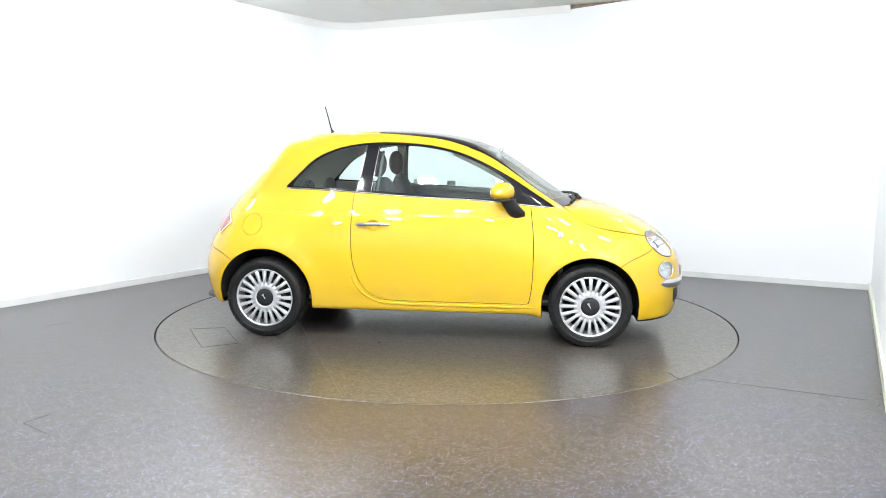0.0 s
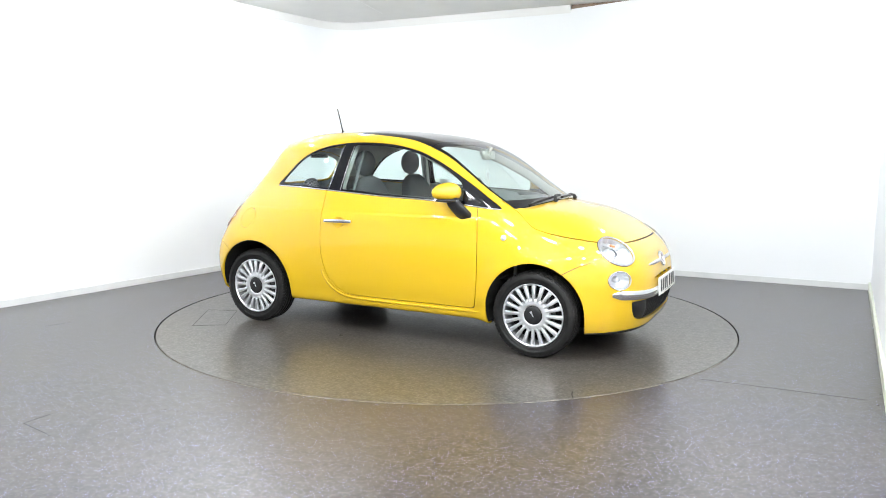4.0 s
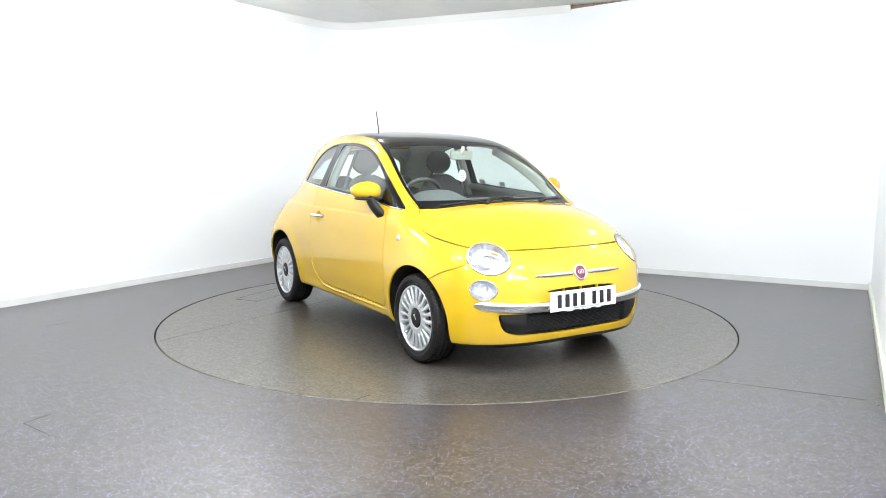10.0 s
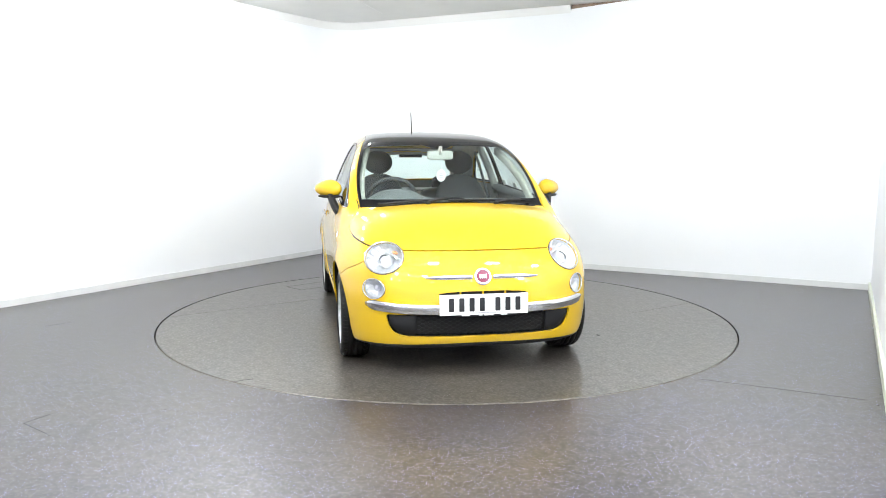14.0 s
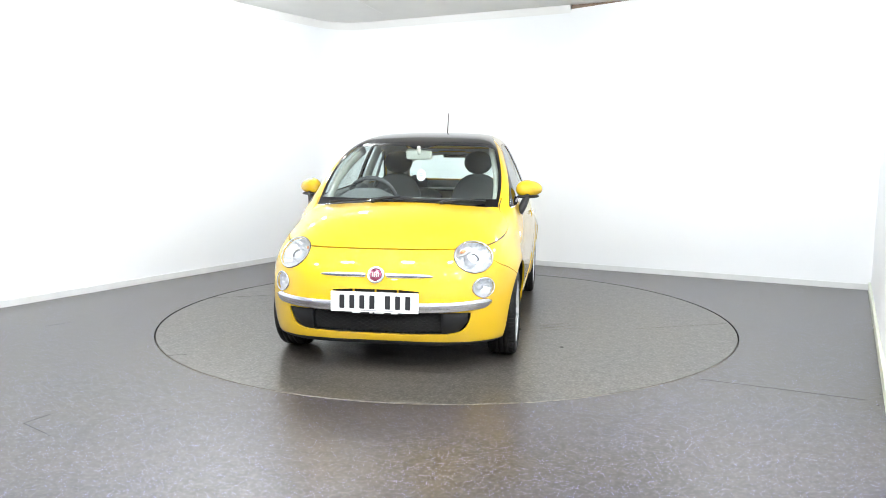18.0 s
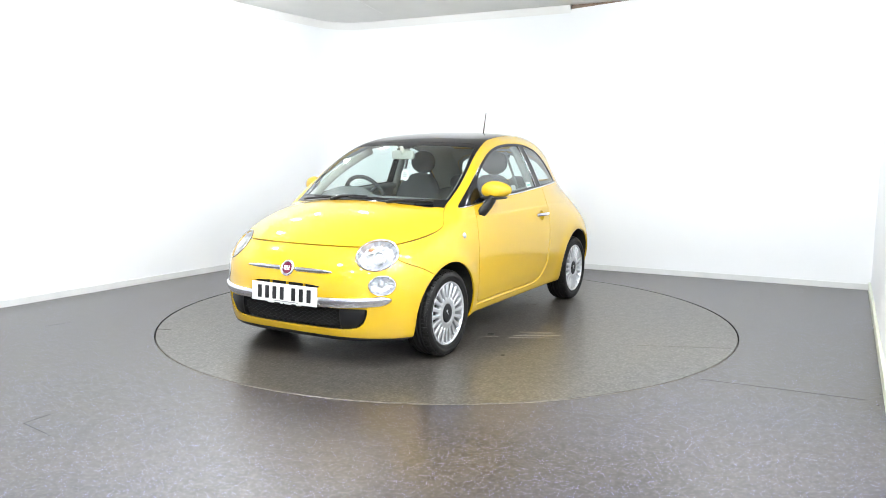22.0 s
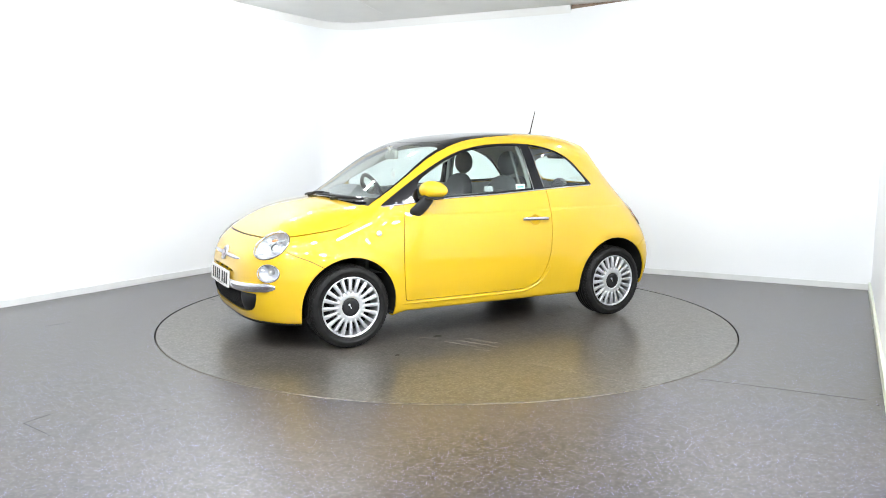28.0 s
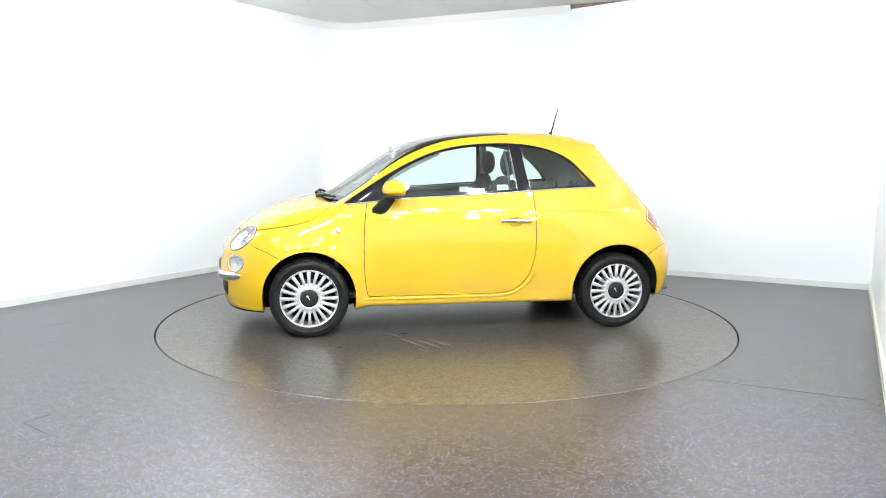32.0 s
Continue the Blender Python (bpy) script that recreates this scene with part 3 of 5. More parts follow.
CUP = (-0.350, 0.818)
cup_rule = lambda x, y, z: np.maximum((np.hypot((x - CUP[0]) / 0.050, (z - CUP[1]) / 0.040) - 1) * 0.04, 0.35 - np.abs(y))
cups = shell.take(cup_rule, 0)
door_skin = shell.take(side_rule(DOOR))
zb = spline([0.93, 1.00, 1.062, 1.115, 1.16, 1.25, 1.40, 1.55, 1.72, 1.85], [0.968, 0.925, 0.884, 0.846, 0.828, 0.806, 0.781, 0.758, 0.744, 0.742])
bonnet = shell.take(lambda x, y, z: np.maximum.reduce([(zb(x) - z) * (0.8 + 1.8 * step(1.3, 1.0, x)), cowl_x(y) + 0.012 - 0.10 * np.clip((np.abs(y) - 0.575) / 0.05, 0, 1) - x, 0.7 - z]))
panel("bonnet", shell.V, bonnet, YELLOW, car, "domed yellow bonnet")
cowl = shell.take(lambda x, y, z: np.maximum.reduce([x - cowl_x(y) - 0.03, 0.9 - x, np.abs(y) - 0.60, 0.93 - z]), 0)
panel("cowl", shell.V, cowl, PLASTIC, car, "black plastic scuttle below the windscreen", 0.01, -0.016)


half = [(0.30, 0.388), (0.54, 0.388), (0.562, 0.386), (0.562, 0.372), (0.552, 0.33), (0.528, 0.282), (0.475, 0.259), (0.38, 0.253)]
GRILLE = outline([(-q, w_) for q, w_ in half[::-1]] + half + [(0.0, 0.248)], 2)
grille = shell.take(lambda x, y, z: np.maximum(inside(GRILLE, y, z), 1.3 - x), 0.001)
SLOT = outline([(-0.27, 0.521), (0.27, 0.521), (0.27, 0.50), (-0.27, 0.50)], 1)
slot = shell.take(lambda x, y, z: np.maximum(inside(SLOT, y, z), 1.3 - x), 0)
lip = shell.take(lambda x, y, z: np.maximum(z - 0.205 + 0.014 * (np.abs(y) / 0.7) ** 4, 1.36 - x), 0.001)
lip = pieces(lip)[0]
panel("front_lip", shell.V, lip, PLASTIC, car, "black plastic lip under the bumper", 0.01)
tail_rule = lambda r: (lambda x, y, z: np.maximum.reduce([np.hypot((x + 1.50 + 0.6 * (z - 0.815)) / 0.7, z - 0.815) - r, np.abs(np.abs(y) - 0.60) - 0.78 * r, x + 1.25]))
lamp_shell = Shell(shell.V, shell.take(tail_rule(0.124), 0.001))
lamp_shell.V = shell.V
tail = lamp_shell.take(tail_rule(0.104), 0)
tail_rim = lamp_shell.T
shell.V = lamp_shell.V
spoiler = shell.take(lambda x, y, z: np.maximum.reduce([x + 0.93 + 0.25 * y * y, np.abs(y) - 0.43, 1.352 - z]))
panel("roof_spoiler", shell.V, spoiler, YELLOW, car, "yellow roof spoiler above the rear window")
HATCH = outline([(-0.40, 1.34), (0.40, 1.34), (0.48, 1.10), (0.52, 0.85), (0.48, 0.70), (0.40, 0.62), (-0.40, 0.62), (-0.48, 0.70), (-0.52, 0.85), (-0.48, 1.10)], 2)
REAR_GLASS = outline([(-0.36, 1.31), (0.36, 1.31), (0.46, 1.12), (0.44, 1.06), (-0.44, 1.06), (-0.46, 1.12)], 2)
rear_glass = shell.take(lambda x, y, z: np.maximum(inside(REAR_GLASS, y, z), x + 1.1), 0.001)
hatch = shell.take(lambda x, y, z: np.maximum(inside(HATCH, y, z), x + 1.1))
panel("tailgate", shell.V, hatch, YELLOW, car, "yellow tailgate")
panel("rear_window", shell.V, rear_glass, GLASS, car, "tinted rear window", 0)
bump_line = spline([-1.8, -1.45, -1.36], [0.60, 0.60, 0.545])
rear_bumper = shell.take(lambda x, y, z: np.maximum(z - bump_line(x), x + 1.36))
panel("rear_bumper", shell.V, rear_bumper, YELLOW, car, "yellow rear bumper")
front_line = spline([1.36, 1.45, 1.53, 1.59, 1.85], [0.575, 0.622, 0.655, 0.70, 1.0])
front_bumper = shell.take(lambda x, y, z: np.maximum(z - front_line(x), 1.30 - x), 0.0022)
panel("front_bumper", shell.V, front_bumper, YELLOW, car, "yellow front bumper and nose")
flap_rule = lambda x, y, z: np.maximum(np.hypot(x + 1.243, z - 0.808) - 0.074, y + 0.3)
flap = shell.take(flap_rule, 0.0014)
panel("fuel_flap", shell.V, flap, YELLOW, car, "round yellow fuel flap")
wing = shell.take(lambda x, y, z: np.maximum.reduce([0.745 - x + 0 * y, z - 0.99, x - 1.9]), 0)
for sign in (1, -1):
    panel("front_wing", shell.V, sided(shell.V, wing, sign), YELLOW, car, "yellow front wing over the wheel")
panel("body_shell", shell.V, shell.T, YELLOW, car, "glossy yellow body sides and roof rails")
for band in (q for s in shell.seams for q in pieces(s) if len(q) > 12):
    panel("panel_gap", shell.V, band, DARK, car, "dark shut line between panels", 0, -0.010)
lin = np.concatenate([shell.T, hatch])
mid = shell.V[lin].mean(1)
P_, F_ = compact(shell.V, lin[(mid[:, 2] > 0.6) & (mid[:, 0] < 0.95)])
part("inner_lining", P_ - unit_normals(P_) * 0.022, [tuple(t[::-1]) for t in F_.tolist()], LINING, car, "grey inner cabin lining", True)

# glazing
screen = Shell(shell.V, wind)
inner = screen.take(lambda x, y, z: np.maximum.reduce([np.abs(y) - a_pillar(z) + 0.020, 0.40 - 0.16 * y * y + 0.055 * np.exp(-(y / 0.09) ** 4) - x, x - cowl_x(y) + 0.08]), 0)
w_ob = panel("windscreen", screen.V, inner, SCREEN_GLASS, car, "clear curved windscreen", 0)
panel("windscreen_border", screen.V, screen.T, BLACK, w_ob, "black printed windscreen border", 0.006)
for sign in (1, -1):
    d = panel("door", shell.V, sided(shell.V, door_skin, sign), YELLOW, car, "yellow front door with chrome handle")
    P_, F_ = compact(shell.V, sided(shell.V, cups, sign))
    dent = np.clip(1 - np.hypot((P_[:, 0] - CUP[0]) / 0.050, (P_[:, 2] - CUP[1]) / 0.040), 0, 1)
    part("handle_cup", P_ - unit_normals(P_) * (0.022 * np.clip(dent / 0.45, 0, 1) ** 0.7)[:, None], F_, YELLOW, d, "round finger cup behind the handle", True)
    panel("door_window", shell.V, sided(shell.V, panes_door, sign), GLASS, d, "tinted door window", 0, -0.004)
    q = panel("window_frame", shell.V, sided(shell.V, pillars, sign), BLACK, car, "gloss black window surround and pillar", 0.006)
    panel("quarter_window", shell.V, sided(shell.V, panes_rear, sign), GLASS, q, "tinted rear quarter window", 0, -0.004)


SPOKE = []


def wheel(x, side):
    """An alloy wheel; side is the way its face looks along y."""
    w = new("wheel")
    w.parent = car
    w.matrix_basis = pose(x, side * 0.709, 0.284, 0, 0, 0 if side > 0 else 180)
    w["label"] = "multi-spoke silver alloy wheel with low-profile tyre"
    half = [(0.284, 0.0), (0.284, 0.012), (0.278, 0.013), (0.278, 0.019), (0.284, 0.020), (0.2835, 0.043), (0.277, 0.044), (0.277, 0.050), (0.2825, 0.051),
            (0.280, 0.068), (0.272, 0.081), (0.262, 0.088), (0.246, 0.092), (0.236, 0.0925), (0.235, 0.0905), (0.224, 0.090), (0.214, 0.087), (0.206, 0.080), (0.20, 0.06)]
    prof = [(r_, -h_) for r_, h_ in half[:0:-1]] + half
    V, F = lathe(prof, 132)
    # shoulder blocks of the tread
    rr, ang = np.hypot(V[:, 0], V[:, 2]), np.round(np.arctan2(V[:, 2], V[:, 0]) / (2 * np.pi) * 132).astype(int)
    cut = (np.abs(V[:, 1]) > 0.05) & (np.abs(V[:, 1]) < 0.083) & (rr > 0.268) & (ang % 3 == 0)
    V[cut, 0] *= 0.984
    V[cut, 2] *= 0.984
    part("tyre", V, F, RUBBER, w, "black rubber tyre", True)
    V, F = [], []
    for k in range(72):
        for edge in (1, -1):
            a = 2 * math.pi * (k + 0.25 * (edge < 0)) / 72
            n0 = len(V)
            for da in (-0.028, 0.028):
                for rr_, yy in ((0.283, 0.046), (0.284, 0.052), (0.2815, 0.069), (0.2735, 0.0825), (0.266, 0.080)):
                    V.append((rr_ * math.cos(a + da), edge * yy, rr_ * math.sin(a + da)))
            F += [(n0 + i, n0 + i + 1, n0 + i + 6, n0 + i + 5)[::edge] for i in range(4)] + [(n0 + 4, n0 + 3, n0 + 2, n0 + 1, n0)[::edge], tuple(range(n0 + 5, n0 + 10))[::edge]]
    tagged(part("tread_edge", V, F, RUBBER, w, "black blocky shoulder of the tread"), kind="stuff")
    V, F = lathe([(0.206, 0.077), (0.2085, 0.082), (0.205, 0.0845), (0.199, 0.083), (0.195, 0.072), (0.188, 0.04), (0.182, -0.02), (0.19, -0.08), (0.20, -0.085)], 64)
    part("rim", V, F, ALLOY, w, "silver alloy rim", True)
    if not SPOKE:
        own = box_bm((0.130, 0.026, 0.0225), (0.136, 0.064, 0), 0.006, 2)
        for v in own.verts:
            v.co.y += 0.014 * (1 - ((v.co.x - 0.137) / 0.0625) ** 2) * 0.5
            v.co.z *= 1.0 + 6.0 * (v.co.x - 0.137)
        bmesh.ops.recalc_face_normals(own, faces=own.faces)
        me = bpy.data.meshes.new("spoke")
        own.to_mesh(me)
        own.free()
        me.materials.append(ALLOY)
        me.polygons.foreach_set("use_smooth", [True] * len(me.polygons))
        SPOKE.append(me)
    for k in range(20):
        sp = new("spoke", SPOKE[0])
        sp.parent = w
        sp.matrix_basis = pose(0, 0, 0, 0, 18 * k, 0)
    V, F = lathe([(0.001, 0.079), (0.04, 0.0785), (0.058, 0.0755), (0.0625, 0.070), (0.0625, 0.05)], 40)
    part("centre_cap", V, F, PLASTIC, w, "dark grey hub cap with silver emblem", True)
    bm = box_bm((0.007, 0.003, 0.030), (0.004, 0.0795, 0.004), 0.001, 1, Euler((0, radians(32), 0)).to_matrix())
    box_bm((0.016, 0.003, 0.014), (0.012, 0.0795, 0.018), 0.004, 1, Euler((0, radians(32), 0)).to_matrix(), bm)
    from_bm("cap_emblem", bm, ALLOY, w, "plain silver emblem on the cap")
    V, F = lathe([(0.0625, 0.074), (0.067, 0.0785), (0.075, 0.0785), (0.090, 0.0775), (0.102, 0.0755), (0.108, 0.0715), (0.110, 0.064), (0.110, 0.045)], 60)
    V[:, 1] -= 0.0022 * (np.hypot(V[:, 0], V[:, 2]) > 0.095) * (1 - np.cos(10 * np.arctan2(V[:, 2], V[:, 0])) ** 2)
    part("hub_ring", V, F, ALLOY, w, "silver hub ring", True)
    V, F = lathe([(0.001, 0.02), (0.125, 0.02), (0.13, 0.015), (0.13, 0.0)], 40)
    part("brake_disc", V, F, STEEL, w, "grey steel brake disc", True)
    V, F = lathe([(0.001, 0.0), (0.18, -0.005), (0.185, -0.03)], 40)
    part("back_plate", V, F, DARK, w, "dark back plate", True)
    return w


for cx, cz, r in ARCH:
    for side in (1, -1):
        wheel(1.15 if cx > 0 else -1.15, side)
    a = np.linspace(-0.35, math.pi + 0.35, 30)
    for side in (1, -1):
        px, pz = cx + (r + 0.012) * np.cos(a), np.maximum(cz + (r + 0.012) * np.sin(a), 0.2)
        lo, hi = np.full(30, 0.3), np.full(30, 1.0)
        for _ in range(25):
            mid = (lo + hi) / 2
            out = body(np.stack([px, mid, pz], 1)) > 0
            lo, hi = np.where(out, lo, mid), np.where(out, mid, hi)
        V = [(px[i], side * yy, pz[i]) for row in (lo - 0.012, np.full(30, 0.42)) for i, yy in enumerate(row)]
        F = [(i, i + 1, 31 + i, 30 + i) for i in range(29)]
        V.append((cx, side * 0.42, cz))
        F += [(30 + i, 31 + i, 60) for i in range(29)]
        part("wheel_arch_liner", V, F, DARK, car, "black wheel arch liner")


# ---- the car's fittings ----
IVORY = mottle(material("ivory_trim", (0.5, 0.49, 0.43), 0.6), 20, (0.38, 0.385, 0.34), (0.45, 0.455, 0.41))
DASH = mottle(material("dash_plastic", (0.05, 0.055, 0.06), 0.6), 60, (0.11, 0.12, 0.122), (0.14, 0.15, 0.152), bump=0.1, bump_scale=120)
WHEEL_GREY = mottle(material("wheel_leather", (0.04, 0.042, 0.045), 0.55), 60, (0.035, 0.037, 0.04), (0.05, 0.052, 0.056))
PLATE_WHITE = material("plate_white", (0.82, 0.82, 0.8), 0.3, coat=0.4)
INK = material("plate_ink", (0.012, 0.012, 0.014), 0.4)
RED_BADGE = material("badge_red", (0.13, 0.006, 0.03), 0.25, coat=1.0)
REFLECTOR = mottle(material("lamp_reflector", (0.85, 0.86, 0.88), 0.36, 0.8), 30, (0.64, 0.65, 0.67), (0.76, 0.77, 0.79))
RED_LENS = material("red_lens", (0.35, 0.01, 0.012), 0.12, coat=1.0)
AMBER = material("amber_lens", (0.75, 0.30, 0.12), 0.3, coat=0.5)
ENDBLOCK = material("satin_black", (0.012, 0.012, 0.013), 0.45, spec=0.2)
PAPER = material("card_white", (0.78, 0.79, 0.76), 0.6)
STICKER_TEAL = material("sticker_teal", (0.15, 0.5, 0.45), 0.5)
GREY_MARK = material("grey_print", (0.35, 0.36, 0.36), 0.6)
MIRROR_GLASS = material("mirror_glass", (0.9, 0.9, 0.9), 0.02, 1.0)


def root(P0, d, lo, hi):
    """The distance along d from P0 at which the body's skin is met, coming from outside (hi) inwards."""
    P0, d = np.atleast_2d(P0).astype(float), np.asarray(d, float)
    a, b = np.full(len(P0), lo), np.full(len(P0), hi)
    for _ in range(30):
        m = (a + b) / 2
        out = body(P0 + m[:, None] * d) > 0
        b, a = np.where(out, m, b), np.where(out, a, m)
    return P0 + ((a + b) / 2)[:, None] * d


def on_side(x, z, sign):
    x, z = np.broadcast_arrays(np.atleast_1d(x).astype(float), np.atleast_1d(z).astype(float))
    return root(np.stack([x, 0 * x, z], 1), (0, sign, 0), 0.2, 1.0)


def on_front(y, z):
    y, z = np.broadcast_arrays(np.atleast_1d(y).astype(float), np.atleast_1d(z).astype(float))
    return root(np.stack([0 * y + 1.0, y, z], 1), (1, 0, 0), 0.0, 1.0)


def on_top(x, y):
    x, y = np.broadcast_arrays(np.atleast_1d(x).astype(float), np.atleast_1d(y).astype(float))
    return root(np.stack([x, y, 0 * x + 0.5], 1), (0, 0, 1), 0.0, 1.2)


def sweep(P, A, B, profile, taper=None):
    """A closed profile of (a, b) carried along P with side vectors A and B."""
    m, n = len(P), len(profile)
    taper = np.ones(m) if taper is None else taper
    V = np.array([p_ + k * (u * a + w * b) for p_, a, b, k in zip(P, A, B, taper) for u, w in profile])
    F = [(i * n + k, i * n + (k + 1) % n, (i + 1) * n + (k + 1) % n, (i + 1) * n + k) for i in range(m - 1) for k in range(n)]
    F += [tuple(range(n))[::-1], tuple(range((m - 1) * n, m * n))]
    return V, F


def oval(a, b, n=12, power=2.4):
    w = np.linspace(0, 2 * np.pi, n, endpoint=False)
    return [(a * np.sign(np.cos(t)) * abs(np.cos(t)) ** (2 / power), b * np.sign(np.sin(t)) * abs(np.sin(t)) ** (2 / power)) for t in w]


def blob(size, power=2.6, n=28, m=18):
    """A rounded box: a super-ellipsoid of half sizes."""
    V, F = [], []
    c = lambda t: np.sign(np.cos(t)) * abs(np.cos(t)) ** (2 / power)
    s = lambda t: np.sign(np.sin(t)) * abs(np.sin(t)) ** (2 / power)
    for i in range(m + 1):
        t = -np.pi / 2 + np.pi * i / m
        for k in range(n):
            w = 2 * np.pi * k / n
            V.append((size[0] * c(t) * c(w), size[1] * c(t) * s(w), size[2] * s(t)))
    for i in range(m):
        for k in range(n):
            F.append((i * n + k, i * n + (k + 1) % n, (i + 1) * n + (k + 1) % n, (i + 1) * n + k))
    return np.array(V), F


def moved(V, m):
    V = np.asarray(V, float)
    R = np.array(m.to_3x3())
    return V @ R.T + np.array(m.translation)


def frame_matrix(c, n, mirror=1):
    """Local z along n at c."""
    n = Vector((n[0], n[1] * mirror, n[2])).normalized()
    m = n.to_track_quat("Z", "Y").to_matrix().to_4x4()
    m.translation = Vector((c[0], c[1] * mirror, c[2]))
    return m


def lamp_unit(name, spec, label, inner):
    c, facing, ru, rv, tilt = spec
    n, u, w = lamp_frame(facing, tilt)
    a = np.linspace(0, 2 * np.pi, 56, endpoint=False)
    flat = c + ru * np.cos(a)[:, None] * u + rv * np.sin(a)[:, None] * w
    h = np.clip((root(flat - 0.2 * n, n, 0.0, 0.45) - flat) @ n, -0.05, 0.05)
    B = np.stack([1 + 0 * a, np.cos(a), np.sin(a), np.cos(2 * a), np.sin(2 * a)], 1)
    fit = np.linalg.lstsq(B, h, rcond=None)[0]
    h = B @ fit
    top = (root([c - 0.2 * n], n, 0.0, 0.45)[0] - c) @ n

    def at(k, lift, scale=1.0):
        """The oval at a share k of its radius, on the lens's dome."""
        q = c + scale * k * (ru * np.cos(a)[:, None] * u + rv * np.sin(a)[:, None] * w)
        return q + ((h * k * k + (top + 0.004) * (1 - k * k)) + lift)[:, None] * n

    def local(V):
        return c + V[:, :1] * u + V[:, 1:2] * w + (V[:, 2:] + fit[0]) * n + ((V[:, :1] / ru) * fit[1] + (V[:, 1:2] / rv) * fit[2]) * n

    for sign in (1, -1):
        side = np.array((1, sign, 1))
        ks = (1.0, 0.9, 0.75, 0.55, 0.3, 0.02)
        V = np.concatenate([at(k, 0.003) for k in ks]) * side
        F = [(i * 56 + j, i * 56 + (j + 1) % 56, (i + 1) * 56 + (j + 1) % 56, (i + 1) * 56 + j) for i in range(5) for j in range(56)]
        thing = part(name, V, F, CLEAR, car, label, True)
        V, F = tube(at(1.0, 0.002, 0.985) * side, 0.0042, 8, True)
        part("bezel", V, F, CHROME, thing, "bright metal bezel", True)
        V, F = tube(at(1.0, -0.001, 1.022) * side, 0.0028, 6, True)
        part("lamp_seal", V, F, PLASTIC, thing, "thin dark seal round the lamp", True)
        wall_ = np.concatenate([at(1.0, 0.0, 1.01), at(1.0, -0.03, 0.99)]) * side
        part("housing_wall", wall_, [(j, (j + 1) % 56, 56 + (j + 1) % 56, 56 + j) for j in range(56)], REFLECTOR, thing, "silver lamp housing")
        dp = 1.0 if inner else 0.55
        V, F = lathe([(1.0, -0.026), (0.93, -0.024 - 0.016 * dp), (0.78, -0.024 - 0.036 * dp), (0.5, -0.024 - 0.05 * dp), (0.2, -0.024 - 0.056 * dp), (0.001, -0.024 - 0.057 * dp)], 56, "z")
        V[:, :2] *= (1 + 0.03 * np.sign(np.sin(np.arctan2(V[:, 1], V[:, 0]) * 14)))[:, None]
        part("reflector", local(V * np.array((ru, rv, 1))) * side, F, REFLECTOR, thing, "faceted silver reflector")
        if inner:
            V, F = lathe([(0.030, -0.020), (0.036, -0.020), (0.040, -0.028), (0.042, -0.05), (0.042, -0.075)], 32, "z")
            part("main_bulb_shield", local(V + np.array((0.010, -0.008, 0))) * side, F, REFLECTOR, thing, "round chrome projector ring", True)
            V, F = blob((0.029, 0.029, 0.016), 2.0, 20, 10)
            part("projector_lens", local(V + np.array((0.010, -0.008, -0.036))) * side, F, BULB, thing, "pale projector lens", True)
            V, F = blob((0.022, 0.011, 0.010), 2.0, 14, 8)
            part("indicator_bulb", local(V + np.array((-0.012, 0.062, -0.045))) * side, F, AMBER, thing, "faint amber indicator bulb", True)
            V, F = blob((0.062, 0.007, 0.012), 2.4, 18, 8)
            part("divider", local(V + np.array((0.0, 0.043, -0.048))) * side, F, REFLECTOR, thing, "silver divider", True)
        else:
            V, F = lathe([(0.001, -0.022), (0.015, -0.024), (0.02, -0.035), (0.02, -0.055)], 20, "z")
            part("bulb_shield", local(V) * side, F, REFLECTOR, thing, "chrome bulb shield", True)


BULB = material("projector_glass", (0.55, 0.57, 0.6), 0.08, spec=0.8, coat=1.0)
lamp_unit("headlight", HEAD, "oval clear headlight with chrome reflector", True)
lamp_unit("lower_lamp", FOG, "small oval clear lower lamp", False)
for sign in (1, -1):
    tl = panel("tail_light", shell.V, sided(shell.V, tail, sign), RED_LENS, car, "red tail light", 0.01, 0.010)
    panel("tail_light_rim", shell.V, sided(shell.V, tail_rim, sign), CHROME, tl, "bright rim round the tail light", 0.01, 0.008)

# grille
g = panel("lower_grille", shell.V, grille, DARK, car, "black lower grille opening", 0, -0.035)
rim_y, rim_z = GRILLE[:, 0], GRILLE[:, 1]
front_edge = on_front(rim_y, rim_z)
back_edge = front_edge - np.array((0.045, 0, 0))
nG = len(front_edge)
part("grille_surround", np.concatenate([front_edge, back_edge]), [(i, (i + 1) % nG, nG + (i + 1) % nG, nG + i) for i in range(nG)], PLASTIC, g, "black plastic surround")
wires_v, wires_f = [], []
rows_z = np.linspace(0.266, 0.386, 11)
for r_i, z in enumerate(rows_z):
    y = np.arange(-0.385, 0.386, 0.0115)
    zz = z + 0.0052 * np.where((np.arange(len(y)) + r_i * 2) % 4 < 2, 1, -1)
    P = on_front(y, np.clip(zz, 0.26, 0.39)) - np.array((0.018, 0, 0))
    V, F = tube(P, 0.0017, 4)
    off = len(wires_v)
    wires_v += V.tolist()
    wires_f += [tuple(off + i for i in f) for f in F]
tagged(part("mesh_grille", wires_v, wires_f, ENDBLOCK, g, "black honeycomb grille mesh"), kind="stuff")
